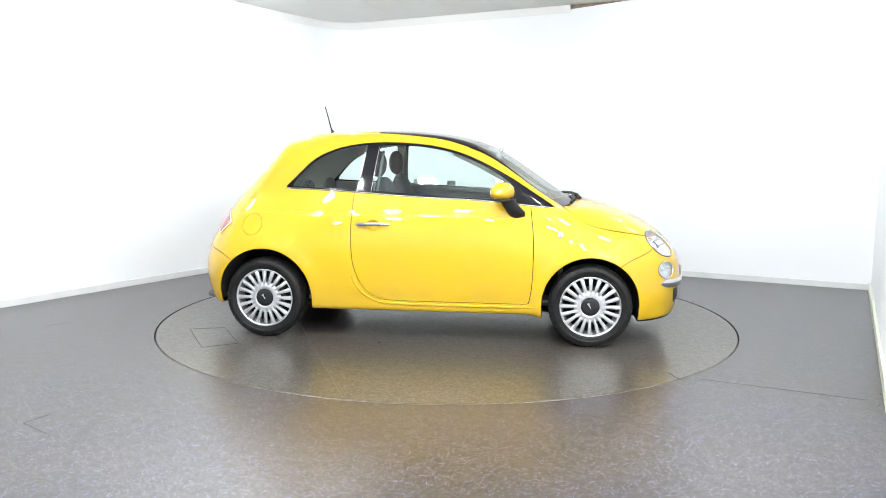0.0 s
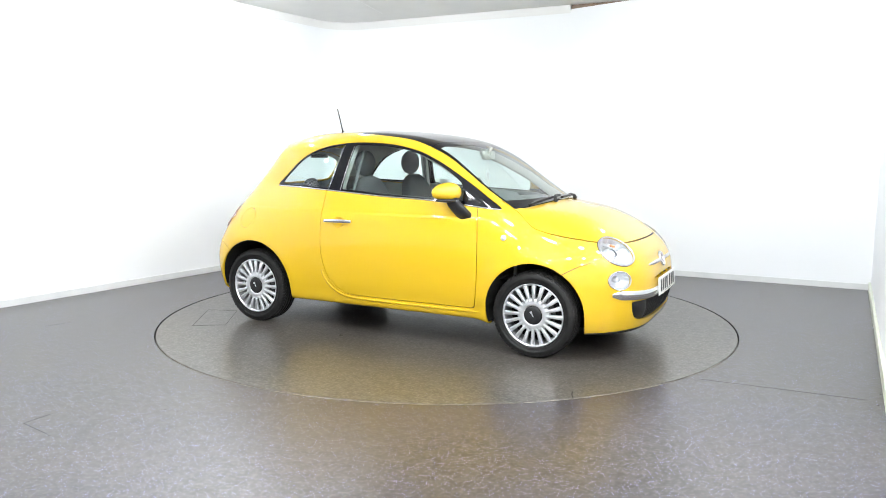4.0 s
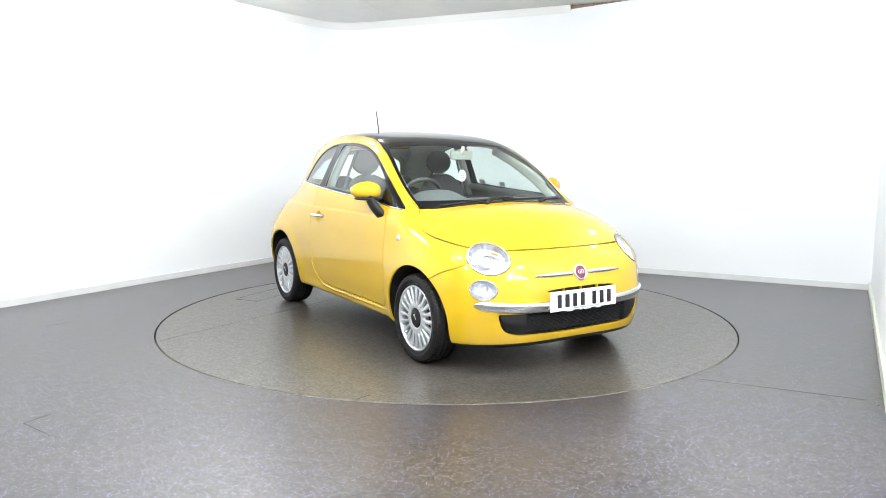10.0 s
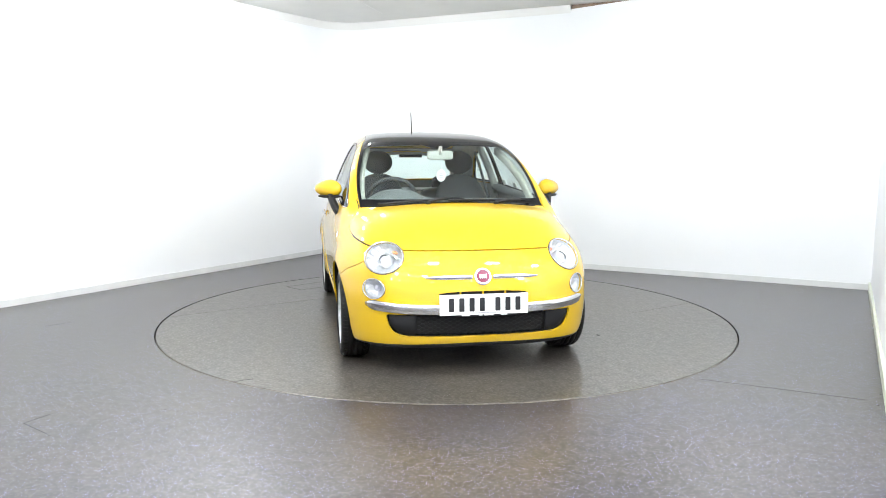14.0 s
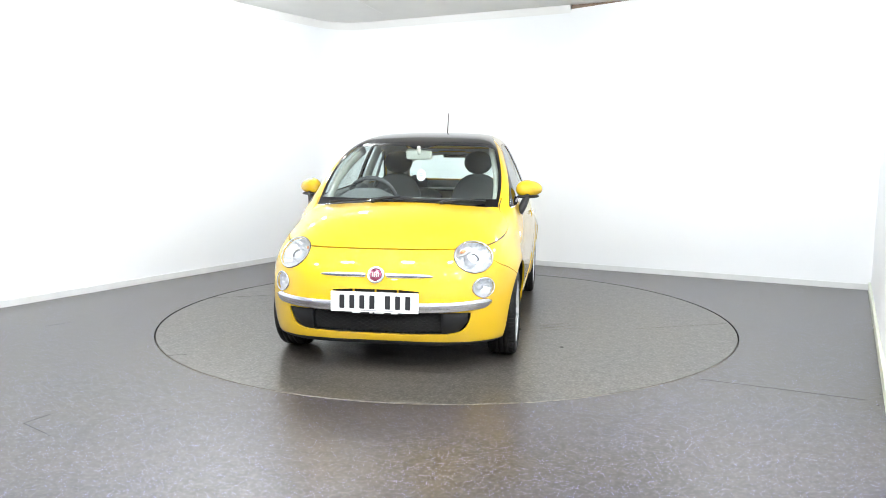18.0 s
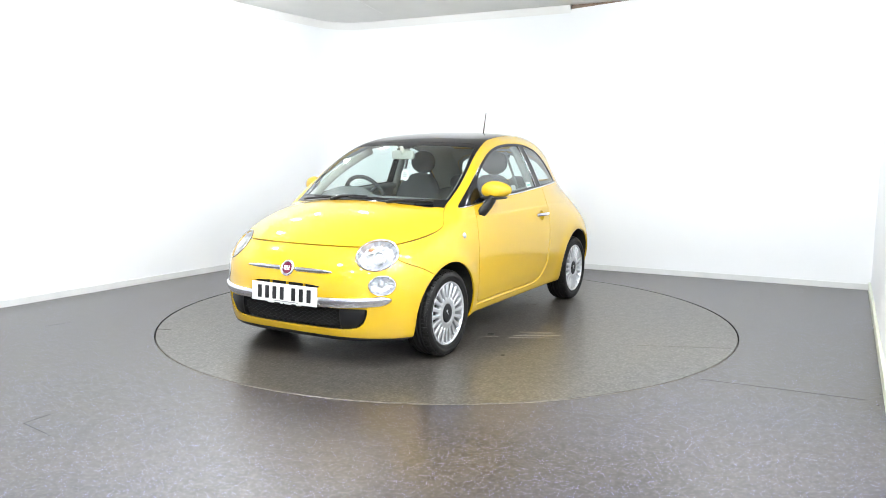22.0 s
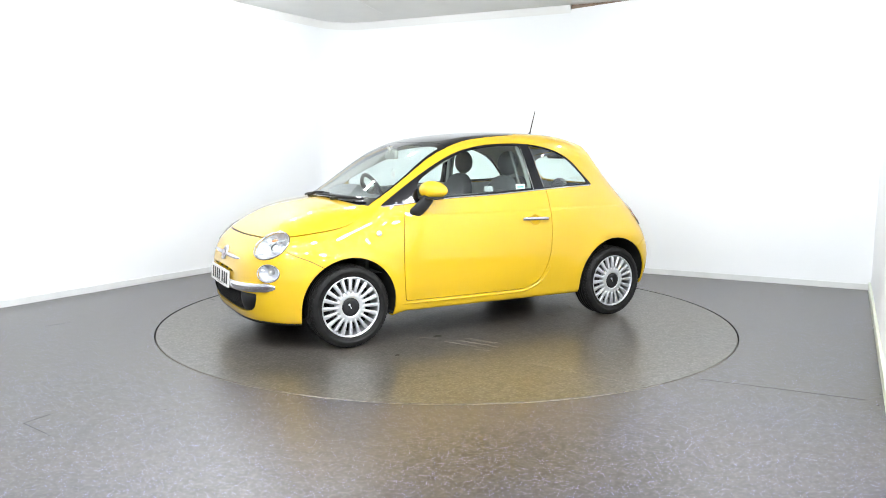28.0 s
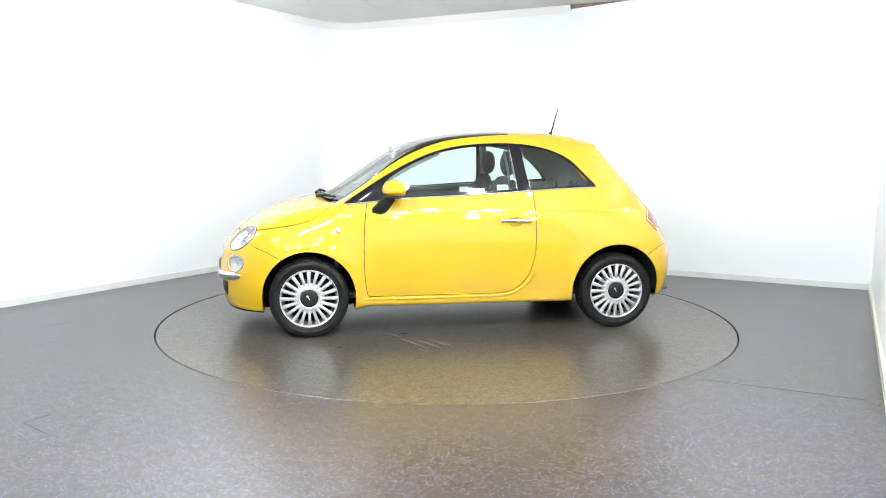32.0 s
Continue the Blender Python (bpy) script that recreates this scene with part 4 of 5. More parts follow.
for sign in (1, -1):
    y = np.linspace(0.392, 0.545, 12)
    V, F = [], []
    for yy in y:
        z0, z1 = 0.258 + 0.085 * max(0, (yy - 0.40) / 0.15) ** 3, 0.382
        zz = np.linspace(z0, z1, 7)
        P = on_front(yy, zz)
        bulge = 0.016 * np.sin(np.pi * np.linspace(0.06, 0.94, 7)) * np.sin(np.pi * np.clip((yy - 0.385) / 0.168, 0.05, 0.95)) ** 0.4
        P[:, 0] += bulge - 0.014
        P[:, 1] *= sign
        V += P.tolist()
    for i in range(11):
        for k in range(6):
            F.append((i * 7 + k, i * 7 + k + 1, i * 7 + k + 8, i * 7 + k + 7) if sign < 0 else (i * 7 + k, i * 7 + k + 7, i * 7 + k + 8, i * 7 + k + 1))
    nV = len(V)
    V += [(p_[0] - 0.03, p_[1], p_[2]) for p_ in V[:7]]
    F += [(k, k + 1, nV + k + 1, nV + k) for k in range(6)]
    part("grille_end_block", V, F, ENDBLOCK, g, "plain black end block", True)

s_ob = panel("upper_intake", shell.V, slot, DARK, car, "narrow black intake slot", 0, -0.02)
for yy in (-0.135, 0.0, 0.135):
    bm = box_bm((0.03, 0.008, 0.024), (float(on_front(yy, 0.51)[0, 0]) - 0.019, yy, 0.511), 0.001, 1)
    from_bm("intake_rib", bm, YELLOW, s_ob)

# bright bumper strip
y = np.linspace(-0.672, 0.672, 60)
zc = 0.419 + 0.020 * np.abs(y / 0.672) ** 3
P = on_front(y, zc)
N = unit_normals(P)
N[:, 2] = 0
N /= np.linalg.norm(N, axis=1)[:, None]
A = np.tile(np.array((0, 0, 1.0)), (60, 1))
tp = np.minimum(1, np.sqrt(np.clip((0.68 - np.abs(y)) / 0.05, 0.02, 1)))
V, F = sweep(P, N, A, [(-0.01, -0.032), (0.004, -0.032), (0.010, -0.026), (0.015, -0.010), (0.018, 0.002), (0.018, 0.016), (0.014, 0.026), (0.006, 0.030), (-0.01, 0.030)], tp)
part("bumper_strip", V, F, CHROME, car, "bright chrome bumper strip", True)

# whisker bars and badge
for sign in (1, -1):
    y = np.linspace(0.062, 0.342, 24)
    P = on_front(y, 0.600 + 0 * y) * np.array((1, sign, 1))
    N = unit_normals(P)
    tp = np.minimum(1, np.sqrt(np.clip((0.35 - y) / 0.12, 0.03, 1))) * np.minimum(1, (y - 0.055) / 0.02 + 0.5)
    V, F = sweep(P, N, np.tile(np.array((0, 0, 1.0)), (24, 1)), oval(0.014, 0.016, 10), tp)
    part("nose_bar", V, F, CHROME, car, "slim chrome nose bar", True)
c = on_front(0.0, 0.603)[0]
mb = frame_matrix(c, unit_normals(c[None])[0])
V, F = lathe([(0.052, -0.004), (0.053, 0.006), (0.049, 0.0115), (0.040, 0.0115), (0.038, 0.009)], 40, "z")
badge = part("badge", moved(V, mb), F, CHROME, car, "round chrome-rimmed red badge", True)
V, F = lathe([(0.001, 0.0112), (0.022, 0.0107), (0.039, 0.0092)], 40, "z")
part("badge_face", moved(V, mb), F, RED_BADGE, badge, "dark red badge face", True)
bm = bmesh.new()
for k in range(4):
    box_bm((0.007, 0.026, 0.004), (-0.018 + 0.012 * k, 0, 0.0115), 0.001, 1, bm=bm)
bmesh.ops.transform(bm, matrix=mb @ Matrix.Rotation(0, 4, "Z"), verts=bm.verts)
from_bm("badge_bars", bm, CHROME, badge, "plain silver bars on the badge")

# number plate with plain bars
PL = Matrix.Translation((1.836, 0, 0.4475)) @ Matrix.Rotation(radians(90), 4, "Z") @ Matrix.Rotation(radians(90 - 3.5), 4, "X")
bm = box_bm((0.532, 0.120, 0.006), (0, 0, 0), 0.0025, 2)
bmesh.ops.transform(bm, matrix=PL, verts=bm.verts)
plate = from_bm("number_plate", bm, PLATE_WHITE, car, "white number plate with plain black bars")
for k, cx in enumerate((-0.184, -0.123, -0.062, -0.001, 0.093, 0.154, 0.215)):
    bm = box_bm((0.031, 0.080, 0.003), (cx - 0.012, 0.0, 0.004), 0.003, 1)
    bmesh.ops.transform(bm, matrix=PL, verts=bm.verts)
    from_bm("plate_bar", bm, INK, plate)
bm = box_bm((0.20, 0.005, 0.003), (0.02, -0.049, 0.0035), 0.0005, 1)
bmesh.ops.transform(bm, matrix=PL, verts=bm.verts)
from_bm("plate_small_print", bm, GREY_MARK, plate)
bm = box_bm((0.36, 0.03, 0.004), (0.02, -0.056, -0.008), 0.001, 1)
bmesh.ops.transform(bm, matrix=PL, verts=bm.verts)
from_bm("plate_holder", bm, PLASTIC, plate, "black plate holder")
for cx, w in ((-0.11, 0.05), (-0.02, 0.02), (0.03, 0.06), (0.12, 0.04)):
    bm = box_bm((w, 0.006, 0.004), (cx, -0.064, -0.004), 0.0005, 1)
    bmesh.ops.transform(bm, matrix=PL, verts=bm.verts)
    from_bm("holder_print", bm, PLATE_WHITE, plate, "pale bar of unreadable print")

# mirrors, handles, belt strips, repeaters
for sign in (1, -1):
    V, F = blob((0.110, 0.094, 0.067), 2.25)
    V[:, 0] *= np.where(V[:, 0] > 0, 0.98 - 0.20 * np.abs(V[:, 1]) / 0.098, 0.48)
    V[:, 2] *= np.where(V[:, 2] < 0, 0.86, 1.04)
    V[:, 2] *= 1 - 0.22 * np.clip((V[:, 1] * sign + 0.02) / 0.098, 0, 1)
    V[:, 0] = V[:, 0] * 0.76 - 0.48 * V[:, 1] * sign
    m = Matrix.Translation((0.536, sign * 0.828, 1.058))
    mir = part("door_mirror", moved(V, m), F, YELLOW, car, "yellow door mirror on a black stalk", True)
    V, F = blob((0.006, 0.066, 0.040), 3.2, 24, 12)
    V[:, 0] -= 0.48 * V[:, 1] * sign
    part("mirror_glass", moved(V + np.array((-0.036, 0, 0)), m), F, MIRROR_GLASS, mir, "mirror glass", True)
    P = np.array([(0.570, 0.815, 1.02), (0.588, 0.805, 0.985), (0.618, 0.79, 0.945), (0.645, 0.772, 0.912), (0.660, 0.764, 0.886)]) * np.array((1, sign, 1))
    V, F = sweep(P, np.tile((1.0, 0, 0.25), (5, 1)), np.tile((0, 1.0, 0), (5, 1)), oval(0.050, 0.030, 16, 2.4), np.array((0.8, 0.92, 0.98, 1.05, 0.8)))
    part("stalk", V, F, PLASTIC, mir, "black plastic mirror stalk", True)
    V, F = blob((0.062, 0.080, 0.013), 2.4, 24, 10)
    V[:, 0] -= 0.48 * V[:, 1] * sign
    part("lower_cap", moved(V + np.array((0.022, -0.008 * sign, -0.050)), m), F, PLASTIC, mir, "black lower mirror cap", True)

    x = np.linspace(-0.470, -0.232, 20)
    P = on_side(x, 0.824 + 0.012 * (x + 0.35), sign)
    N = unit_normals(P)
    P = P + N * (0.004 + 0.026 * np.sin(np.pi * np.linspace(0.04, 0.96, 20)) ** 0.5)[:, None]
    V, F = sweep(P, N, np.tile((0, 0, 1.0), (20, 1)), oval(0.009, 0.0135, 12, 2.6), np.sqrt(np.sin(np.pi * np.linspace(0.05, 0.95, 20))) * 0.25 + 0.75)
    door_ob = [o for o in car.children if o.name.startswith("door") and "mirror" not in o.name and o.name.split(".")[0] == "door"][0 if sign > 0 else 1]
    part("door_handle", V, F, CHROME, door_ob, "chrome door handle", True)
    x = np.linspace(-1.012, 0.893, 60)
    zl = spline([-1.02, -0.96, -0.44, 0.03, 0.43, 0.84, 0.90], [1.062, 1.061, 1.040, 1.011, 0.994, 0.955, 0.950])(x)
    P = on_side(x, zl, sign)
    N = unit_normals(P)
    V, F = sweep(P, N, np.tile((0, 0, 1.0), (60, 1)), oval(0.005, 0.0055, 8), np.minimum(1, np.minimum(x + 1.03, 0.91 - x) / 0.02))
    part("belt_strip", V, F, CHROME, car, "thin chrome strip under the side windows", True)
    for x0, x1, z0, z1 in ((-0.378, -0.343, 1.042, 1.365), (-0.482, -0.436, 1.050, 1.366)):
        k = np.linspace(0, 1, 12)
        P = on_side(x0 + (x1 - x0) * k, z0 + (z1 - z0) * k, sign)
        V, F = sweep(P, unit_normals(P), np.tile((1.0, 0, 0), (12, 1)), oval(0.002, 0.0022, 6))
        part("pillar_strip", V, F, CHROME, car, "thin bright pillar strip", True)
    mr = frame_matrix(on_side(0.94, 0.775, 1)[0], unit_normals(on_side(0.94, 0.775, 1))[0], sign)
    V, F = lathe([(0.019, -0.001), (0.0195, 0.003), (0.017, 0.005), (0.001, 0.009)], 24, "z")
    part("side_repeater", moved(V, mr), F, REFLECTOR, car, "small round clear side repeater", True)
    # sill edge below the door
    Q = np.array([(-0.502, 0.47), (-0.485, 0.41), (-0.43, 0.335), (-0.33, 0.278), (-0.2, 0.268), (0.0, 0.266), (0.4, 0.266), (0.80, 0.266)])
    for _ in range(3):
        Q = np.concatenate([Q[:1], np.stack([0.75 * Q[:-1] + 0.25 * Q[1:], 0.25 * Q[:-1] + 0.75 * Q[1:]], 1).reshape(-1, 2), Q[-1:]])
    P = on_side(Q[:, 0], Q[:, 1], sign)
    T_ = np.gradient(P, axis=0)
    T_ /= np.linalg.norm(T_, axis=1)[:, None]
    N = unit_normals(P)
    k = np.linspace(0, 1, len(P))
    V, F = sweep(P - N * 0.004, N, np.cross(N, T_), [(-0.006, -0.014), (0.006, -0.012), (0.0095, -0.005), (0.0095, 0.003), (0.0075, 0.006), (-0.006, 0.0075)], np.clip(np.minimum(k, 1 - k) / 0.1, 0.1, 1))
    part("sill_edge", V, F, YELLOW, car, "yellow raised sill edge", True)

# aerial
P = np.array([(-0.84, 0, 1.462), (-0.85, 0, 1.484), (-0.858, 0, 1.50), (-0.88, 0, 1.585), (-0.906, 0, 1.678)])
V, F = tube(P, [0.02, 0.011, 0.0055, 0.0045, 0.0035], 10)
part("aerial", V, F, PLASTIC, car, "short black roof aerial", True)

# wipers
for y0, y1, yp in ((-0.52, 0.06, -0.20), (-0.06, 0.55, 0.27)):
    y = np.linspace(y0, y1, 16)
    xb = cowl_x(y) + 0.012 - 0.055 * np.linspace(0, 1, 16)
    P = on_top(xb, y)
    N = unit_normals(P)
    V, F = tube(P + N * 0.018, 0.0085, 6)
    wip = part("wiper", V, F, PLASTIC, car, "black windscreen wiper", True)
    mid = P[13] + N[13] * 0.022
    P2 = np.array([on_top(cowl_x(yp) + 0.030, yp)[0] + (0, 0, 0.010), on_top(cowl_x(yp) + 0.005, yp + 0.06)[0] + (0, 0, 0.024), mid, mid + (0.0, -0.05, 0.0)])
    V, F = tube(P2, [0.014, 0.012, 0.009, 0.007], 8)
    part("wiper_arm", V, F, PLASTIC, wip, "black wiper arm", True)
    V, F = blob((0.017, 0.017, 0.012), 2.4, 14, 8)
    part("wiper_pivot", V + P2[0], F, PLASTIC, wip, "black wiper pivot cap", True)

# ---- the car's inside ----
for sign in (1, -1):
    T = sided(shell.V, door_skin, sign)
    P_, F_ = compact(shell.V, T)
    N_ = unit_normals(P_)
    part("door_card", P_ - N_ * 0.065, [tuple(t[::-1]) for t in F_.tolist()], DASH, car, "dark grey inner door card", True)
    x = np.linspace(-0.36, 0.62, 24)
    zl = spline([-0.44, 0.03, 0.43, 0.84], [1.040, 1.011, 0.994, 0.955])(x)
    P = on_side(x, zl - 0.012, sign) - np.array((0, sign * 0.062, 0))
    V, F = sweep(P, np.tile((0, 1.0, 0), (24, 1)), np.tile((0, 0, 1.0), (24, 1)), oval(0.055, 0.026, 12, 3.0))
    part("door_top_trim", V, F, DASH, car, "dark grey padded door top", True)
    # pillar trims
    k = np.linspace(0, 1, 14)
    zz = 0.99 + 0.37 * k
    P = np.stack([np.interp(zz, (0.95, 1.05, 1.16, 1.27, 1.36), (0.93, 0.76, 0.60, 0.40, 0.20)) - 0.013, sign * (a_pillar(zz) - 0.036 - 0.02 * k), zz - 0.026], 1)
    V, F = sweep(P, np.tile((0, 1.0, 0), (14, 1)), np.tile((0.45, 0, 0.89), (14, 1)), oval(0.018, 0.034, 14, 2.6))
    part("pillar_trim", V, F, IVORY, car, "ivory inner pillar trim", True)
    P = np.stack([-0.43 + 0.05 * k, sign * (side_w(0.95 + 0.42 * k) - 0.075), 0.95 + 0.42 * k], 1)
    V, F = tube(P, 0.03, 8)
    part("pillar_trim", V, F, LINING, car, "grey inner door pillar", True)
    P = np.stack([-0.40 + 0.06 * k, sign * (side_w(0.95 + 0.42 * k) - 0.125), 0.75 + 0.58 * k], 1)
    V, F = tube(P, 0.011, 6)
    part("seat_belt", V, F, DASH, car, "grey seat belt webbing", True)


def seat(x, y, rear=False):
    s = new("rear_seat" if rear else "front_seat")
    s.parent = car
    s["label"] = "dark grey cloth seat with round headrest"
    s.matrix_basis = pose(x, y, 0)
    V, F = blob((0.25, 0.23, 0.09), 3.2)
    part("cushion", V + np.array((0.22, 0, 0.50)), F, SEAT, s, "", True)
    V, F = blob((0.075, 0.235 if not rear else 0.30, 0.34 if not rear else 0.26), 3.0)
    V[:, 1] *= 1 - 0.22 * np.clip(V[:, 2] / 0.34, 0, 1) ** 2
    V[:, 0] -= 0.20 * V[:, 2] + 0.25 * np.clip(np.abs(V[:, 1]) - 0.15, 0, 1) * -1.0
    part("backrest", V + np.array((-0.06, 0, 0.80 if not rear else 0.74)), F, SEAT, s, "", True)
    hz = 1.235 if not rear else 1.035
    V, F = blob((0.055, 0.120, 0.098) if not rear else (0.045, 0.10, 0.075), 2.1)
    part("headrest", V + np.array((-0.16, 0, hz)), F, SEAT, s, "round dark headrest", True)
    for dy in (-0.035, 0.035):
        V, F = tube([(-0.145, dy, hz - 0.17), (-0.155, dy, hz - 0.06)], 0.006, 8)
        part("headrest_post", V, F, CHROME, s, "thin chrome headrest post", True)
    return s


seat(-0.24, -0.36)
seat(-0.24, 0.34)
seat(-0.80, -0.30, True)
seat(-0.80, 0.30, True)

# dashboard as a rounded shelf under the windscreen
n_y, n_k = 24, 12
V, F = [], []
prof = [(0.98, 0.90), (0.92, 0.955), (0.82, 0.985), (0.72, 1.0), (0.64, 0.995), (0.59, 0.965), (0.57, 0.92), (0.565, 0.85), (0.58, 0.74), (0.62, 0.60), (0.70, 0.50), (0.95, 0.50)]
for i in range(n_y):
    y = -0.66 + 1.32 * i / (n_y - 1)
    for px, pz in prof:
        hump = 0.070 * math.exp(-((y + 0.36) / 0.17) ** 4) if pz > 0.95 else 0.0
        V.append((px - 0.10 * (y / 0.66) ** 2 * (px - 0.5), y, pz + hump * min(1, (pz - 0.95) / 0.03) - 0.02 * (y / 0.66) ** 2))
for i in range(n_y - 1):
    for k in range(n_k - 1):
        F.append((i * n_k + k, i * n_k + k + 1, (i + 1) * n_k + k + 1, (i + 1) * n_k + k))
part("dashboard", V, F, DASH, car, "dark grey dashboard with instrument hood", True)
ms = Matrix.Translation((0.47, -0.36, 0.965)) @ Matrix.Rotation(radians(-66), 4, "Y")
a = np.linspace(0, 2 * np.pi, 40, endpoint=False)
V, F = tube(np.stack([0.182 * np.cos(a), 0.182 * np.sin(a), 0 * a], 1), 0.0155, 10, True)
sw_ob = part("steering_wheel", moved(V, ms), F, WHEEL_GREY, car, "dark three-spoke steering wheel", True)
V, F = blob((0.055, 0.065, 0.025), 2.4, 20, 10)
part("steering_hub", moved(V + np.array((0, 0, -0.012)), ms), F, WHEEL_GREY, sw_ob, "", True)
for w in (0.0, 2.2, -2.2):
    V, F = tube([(0.04 * math.cos(w + math.pi), 0.04 * math.sin(w + math.pi), -0.01), (0.175 * math.cos(w + math.pi), 0.175 * math.sin(w + math.pi), 0)], 0.013, 8)
    part("steering_spoke", moved(V, ms), F, WHEEL_GREY, sw_ob, "", True)
bm = box_bm((2.6, 1.24, 0.04), (-0.35, 0, 0.27), 0.01, 1)
from_bm("cabin_floor", bm, DASH, car, "dark cabin floor")
bm = box_bm((0.03, 1.2, 0.62), (0.95, 0, 0.62), 0.005, 1)
from_bm("bulkhead", bm, DASH, car, "dark bulkhead under the scuttle")
bm = box_bm((0.36, 1.02, 0.02), (-1.22, 0, 0.965), 0.006, 1)
from_bm("parcel_shelf", bm, DASH, car, "dark rear parcel shelf")

from_bm("high_brake_light", box_bm((0.03, 0.22, 0.030), (-1.12, 0.03, 1.285), 0.006, 2), WHEEL_GREY, car, "dark brake light casing in the rear window")
V, F = blob((0.018, 0.098, 0.034), 6.0, 26, 12)
im = part("interior_mirror", V + np.array((0.475, 0.0, 1.302)), F, IVORY, car, "ivory interior mirror housing", True)
V, F = tube([(0.50, 0, 1.365), (0.49, 0, 1.335), (0.485, 0, 1.305)], 0.014, 8)
part("mirror_stem", V, F, IVORY, im, "", True)
V, F = lathe([(0.001, -0.002), (0.034, -0.002), (0.036, 0.0), (0.034, 0.002), (0.001, 0.002)], 28, "x")
V = V * np.array((1, 1, 1.25)) + np.array((0.466, 0.012, 1.15))
af = part("air_freshener", V, F, PAPER, car, "white oval hanging air freshener")
V, F = tube([(0.468, 0.008, 1.275), (0.466, 0.011, 1.235), (0.466, 0.012, 1.19)], 0.0022, 6)
part("hanging_cord", V, F, PAPER, af, "thin white cord", True)
bm = bmesh.new()
for k in range(3):
    box_bm((0.001, 0.036 - 0.006 * abs(k - 1), 0.006), (0.469, 0.012, 1.165 - 0.014 * k), bm=bm)
from_bm("freshener_print", bm, GREY_MARK, af, "grey bars of unreadable print")
P = on_side(-0.27, 1.065, 1)[0] - np.array((0, 0.012, 0))
bm = box_bm((0.085, 0.002, 0.045), tuple(P), 0.001, 1, Euler((radians(17), 0, 0)).to_matrix())
st = from_bm("window_sticker", bm, PAPER, car, "small white and teal window sticker")
bm = box_bm((0.06, 0.003, 0.012), tuple(P + np.array((0, 0.001, 0.0))), 0.0, 1, Euler((radians(17), 0, 0)).to_matrix())
from_bm("sticker_band", bm, STICKER_TEAL, st)
P = on_side(0.02, 1.055, 1)[0] - np.array((0, 0.012, 0))
bm = box_bm((0.075, 0.002, 0.04), tuple(P), 0.001, 1, Euler((radians(17), 0, 0)).to_matrix())
from_bm("window_sticker", bm, GREY_MARK, car, "small grey window sticker")

# ---- marks on the turntable and the floor ----
GROOVE = material("dark_seam", (0.035, 0.033, 0.031), 0.6)
SCRATCH = material("pale_scratch", (0.22, 0.205, 0.18), 0.45)
WELD = material("pale_weld", (0.13, 0.12, 0.10), 0.4)


def mark(name, pts, w, mat, parent=None, z=0.0012, label=""):
    """A flat seam or scratch along plan points."""
    P = np.array(pts, float)
    T = np.gradient(P, axis=0)
    T /= np.linalg.norm(T, axis=1)[:, None]
    N = np.stack([-T[:, 1], T[:, 0]], 1) * w / 2
    n = len(P)
    V = [(*q, z) for q in P + N] + [(*q, z) for q in P - N] + [(*q, 0.0002) for q in P + N] + [(*q, 0.0002) for q in P - N]
    F = []
    for i in range(n - 1):
        F += [(n + i, n + i + 1, i + 1, i), (i, i + 1, 2 * n + i + 1, 2 * n + i), (n + i + 1, n + i, 3 * n + i, 3 * n + i + 1)]
    return part(name, V, F, mat, parent, label)


hatch_pts = [(-1.84, -0.796), (-1.598, -0.716), (-1.316, -1.151), (-1.519, -1.292)]
for k in range(4):
    (x0, y0), (x1, y1) = hatch_pts[k], hatch_pts[(k + 1) % 4]
    mark("seam", [(x0, y0), ((x0 + x1) / 2, (y0 + y1) / 2), (x1, y1)], (0.005, 0.003, 0.007, 0.004)[k], GROOVE, turntable, label="dark cut seam of an access hatch")
mark("seam", [(1.585, -1.585), (1.56, -1.53), (1.545, -1.475)], 0.007, GROOVE, turntable, label="short dark cut in the edge")
mark("joint", [(-1.078, -0.507), (-0.671, -1.386), (-0.294, -2.201)], 0.0035, WELD, turntable, label="pale welded joint of the sheet")
mark("joint", [(0.248, 1.501), (0.089, 1.866), (-0.065, 2.214)], 0.003, WELD, turntable, label="pale welded joint of the sheet")
rs = random.Random(4)
for k in range(7):
    x0, y0 = 0.26 + 0.03 * k + rs.uniform(-0.01, 0.01), 0.80 + rs.uniform(-0.03, 0.03)
    mark("scratch", [(x0, y0), (x0 - 0.06, y0 + 0.12), (x0 - 0.12, y0 + rs.uniform(0.18, 0.28))], 0.005, SCRATCH, turntable, label="pale scuff mark")
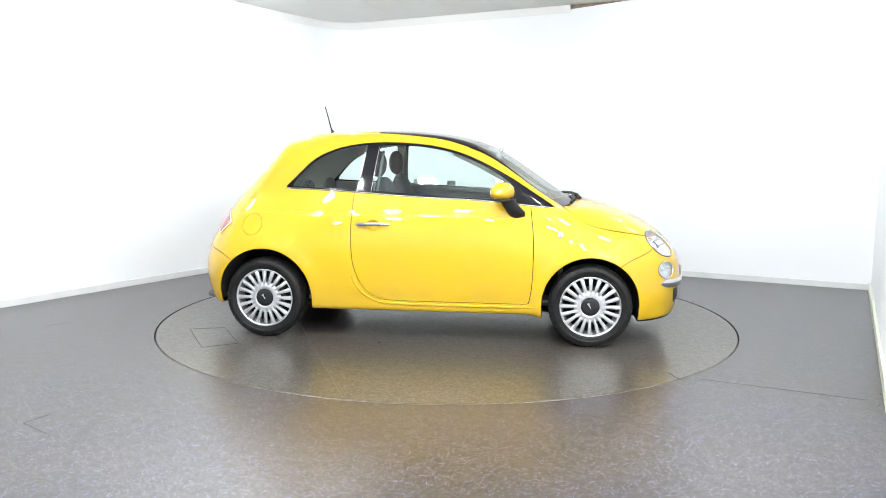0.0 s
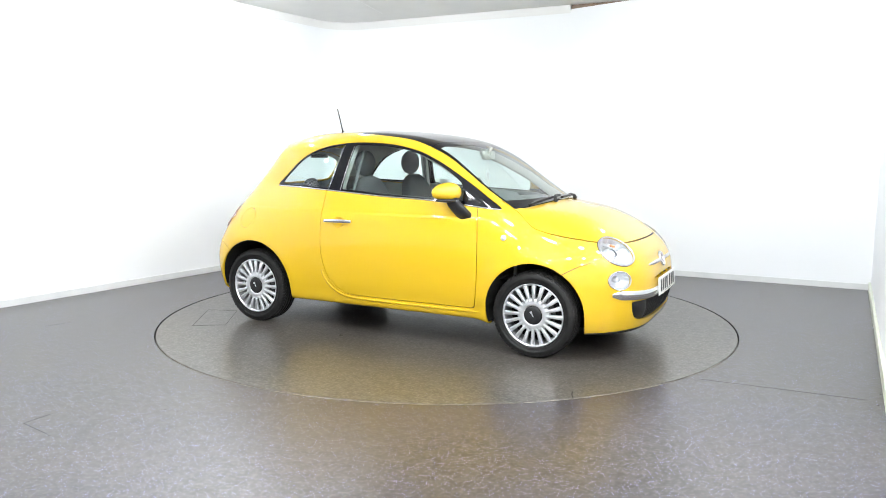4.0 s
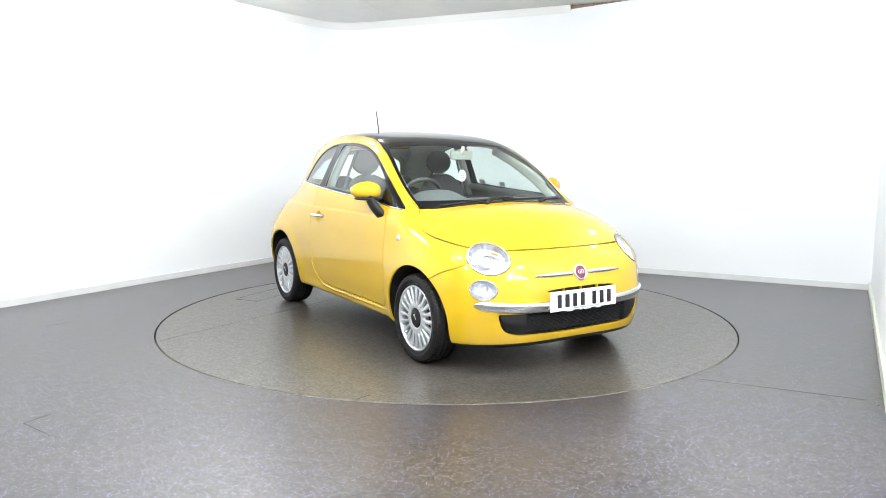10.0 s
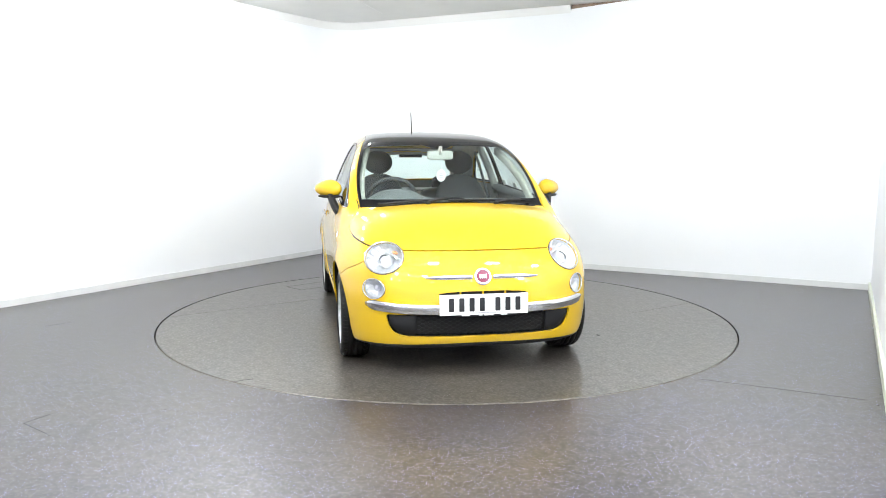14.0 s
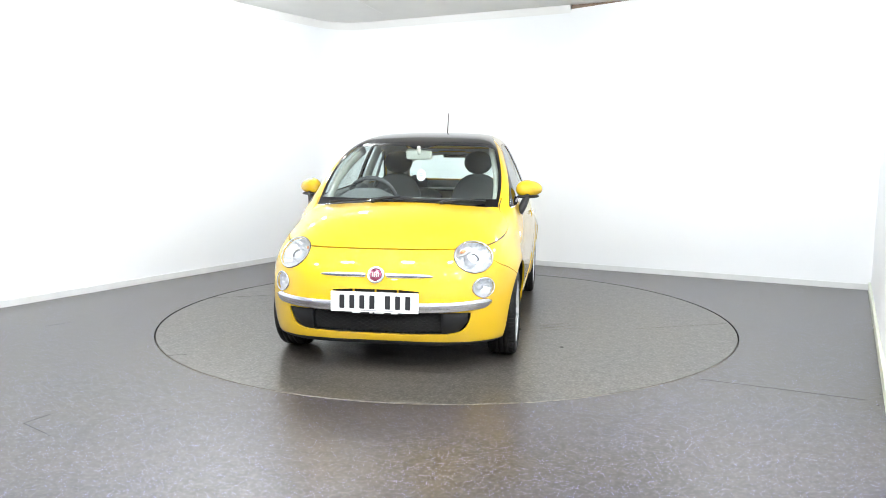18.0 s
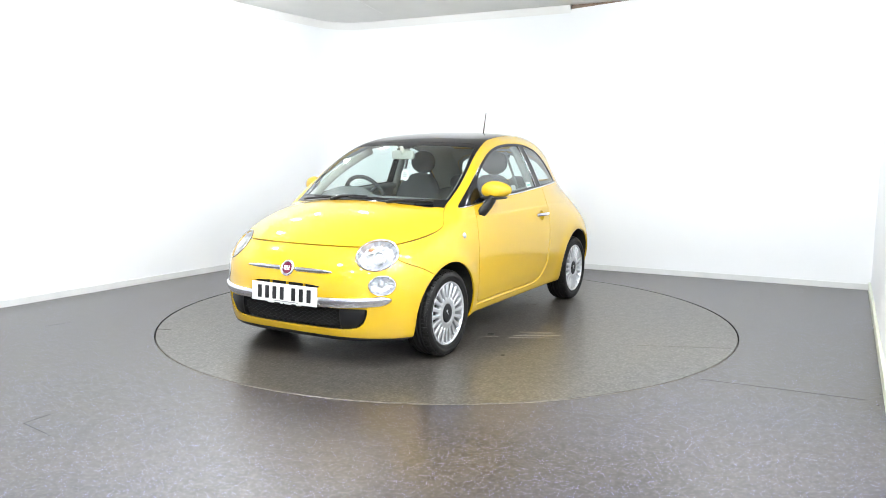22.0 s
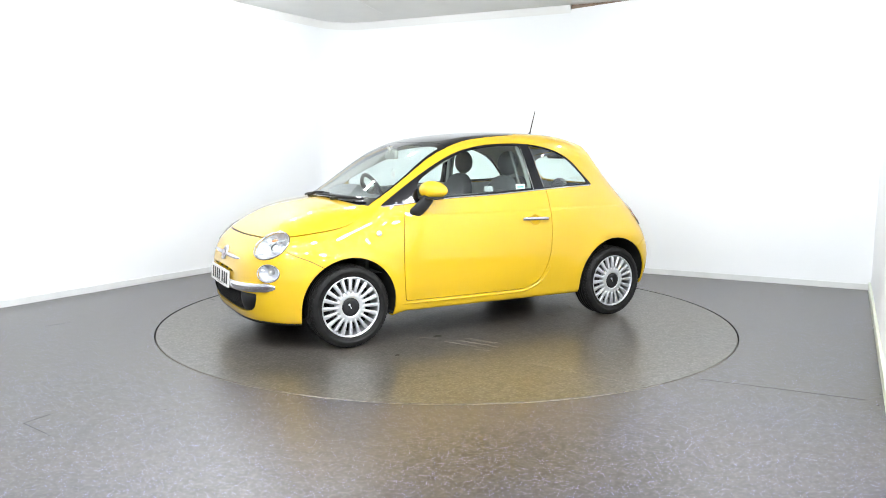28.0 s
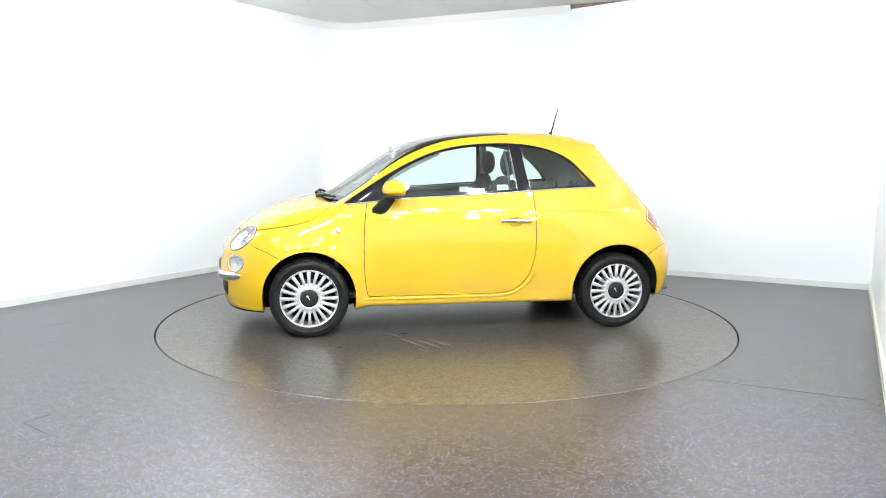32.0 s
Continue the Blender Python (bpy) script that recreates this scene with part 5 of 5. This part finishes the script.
for k in range(10):
    x0, y0, w = rs.uniform(-1.3, 1.5), rs.uniform(-1.5, 1.5), rs.uniform(0, 6.28)
    ln = rs.uniform(0.05, 0.16)
    mark("scratch", [(x0, y0), (x0 + ln * 0.5 * math.cos(w), y0 + ln * 0.5 * math.sin(w)), (x0 + ln * math.cos(w + 0.1), y0 + ln * math.sin(w + 0.1))], 0.005, SCRATCH, turntable, label="pale scuff mark")
for k, (x, y, r) in enumerate(((0.42, 0.62, 0.025), (-0.35, -1.0, 0.012), (0.9, 0.95, 0.014), (1.1, -0.9, 0.012))):
    V, F = lathe([(0.001, 0.0015), (r * 0.8, 0.0014), (r, 0.0002)], 14, "z")
    part("spot", V * np.array((1.3, 1, 1)) + np.array((x, y, 0)), F, GROOVE, turntable, "small dark oily spot")
for pts in ([(-3.04, -0.51), (-2.97, -0.43), (-2.9, -0.35)], [(-2.07, -2.56), (-2.035, -2.49), (-2.0, -2.42)], [(-2.07, -2.56), (-1.975, -2.63), (-1.88, -2.70)], [(1.51, -1.77), (1.9, -1.95), (2.28, -2.13)]):
    tagged(mark("floor_seam", pts, 0.003, GROOVE, None), "fine dark seam cut in the vinyl floor", "seam", "floor seams", "structure")
for x, y in ((2.42, -2.03), (2.30, -2.22), (-1.45, -2.35), (-1.38, -2.37), (-1.86, -2.72)):
    V, F = lathe([(0.001, 0.0015), (0.004, 0.0014), (0.005, 0.0002)], 10, "z")
    tagged(part("floor_spot", V + np.array((x, y, 0)), F, GROOVE), "tiny dark speck on the vinyl floor", "speck", "floor specks", "structure")


# ---- movement ----
CAR_OFF = (-0.051, -0.142)
TURN = [(0, -6.9), (3, -22.0), (6, -37.0), (9, -52.4), (13, -73.15), (16.5, -91.3), (19, -104.4), (23, -125.1), (28, -150.7), (32, -170.4)]


def motions():
    for thing, off in ((turntable, (0, 0)), (car, CAR_OFF)):
        rows = []
        for t, a in TURN:
            m = Matrix.Rotation(radians(a), 4, "Z") @ Matrix.Translation((off[0], off[1], 0))
            rows.append((t, m))
        walk(thing, rows)


motions()
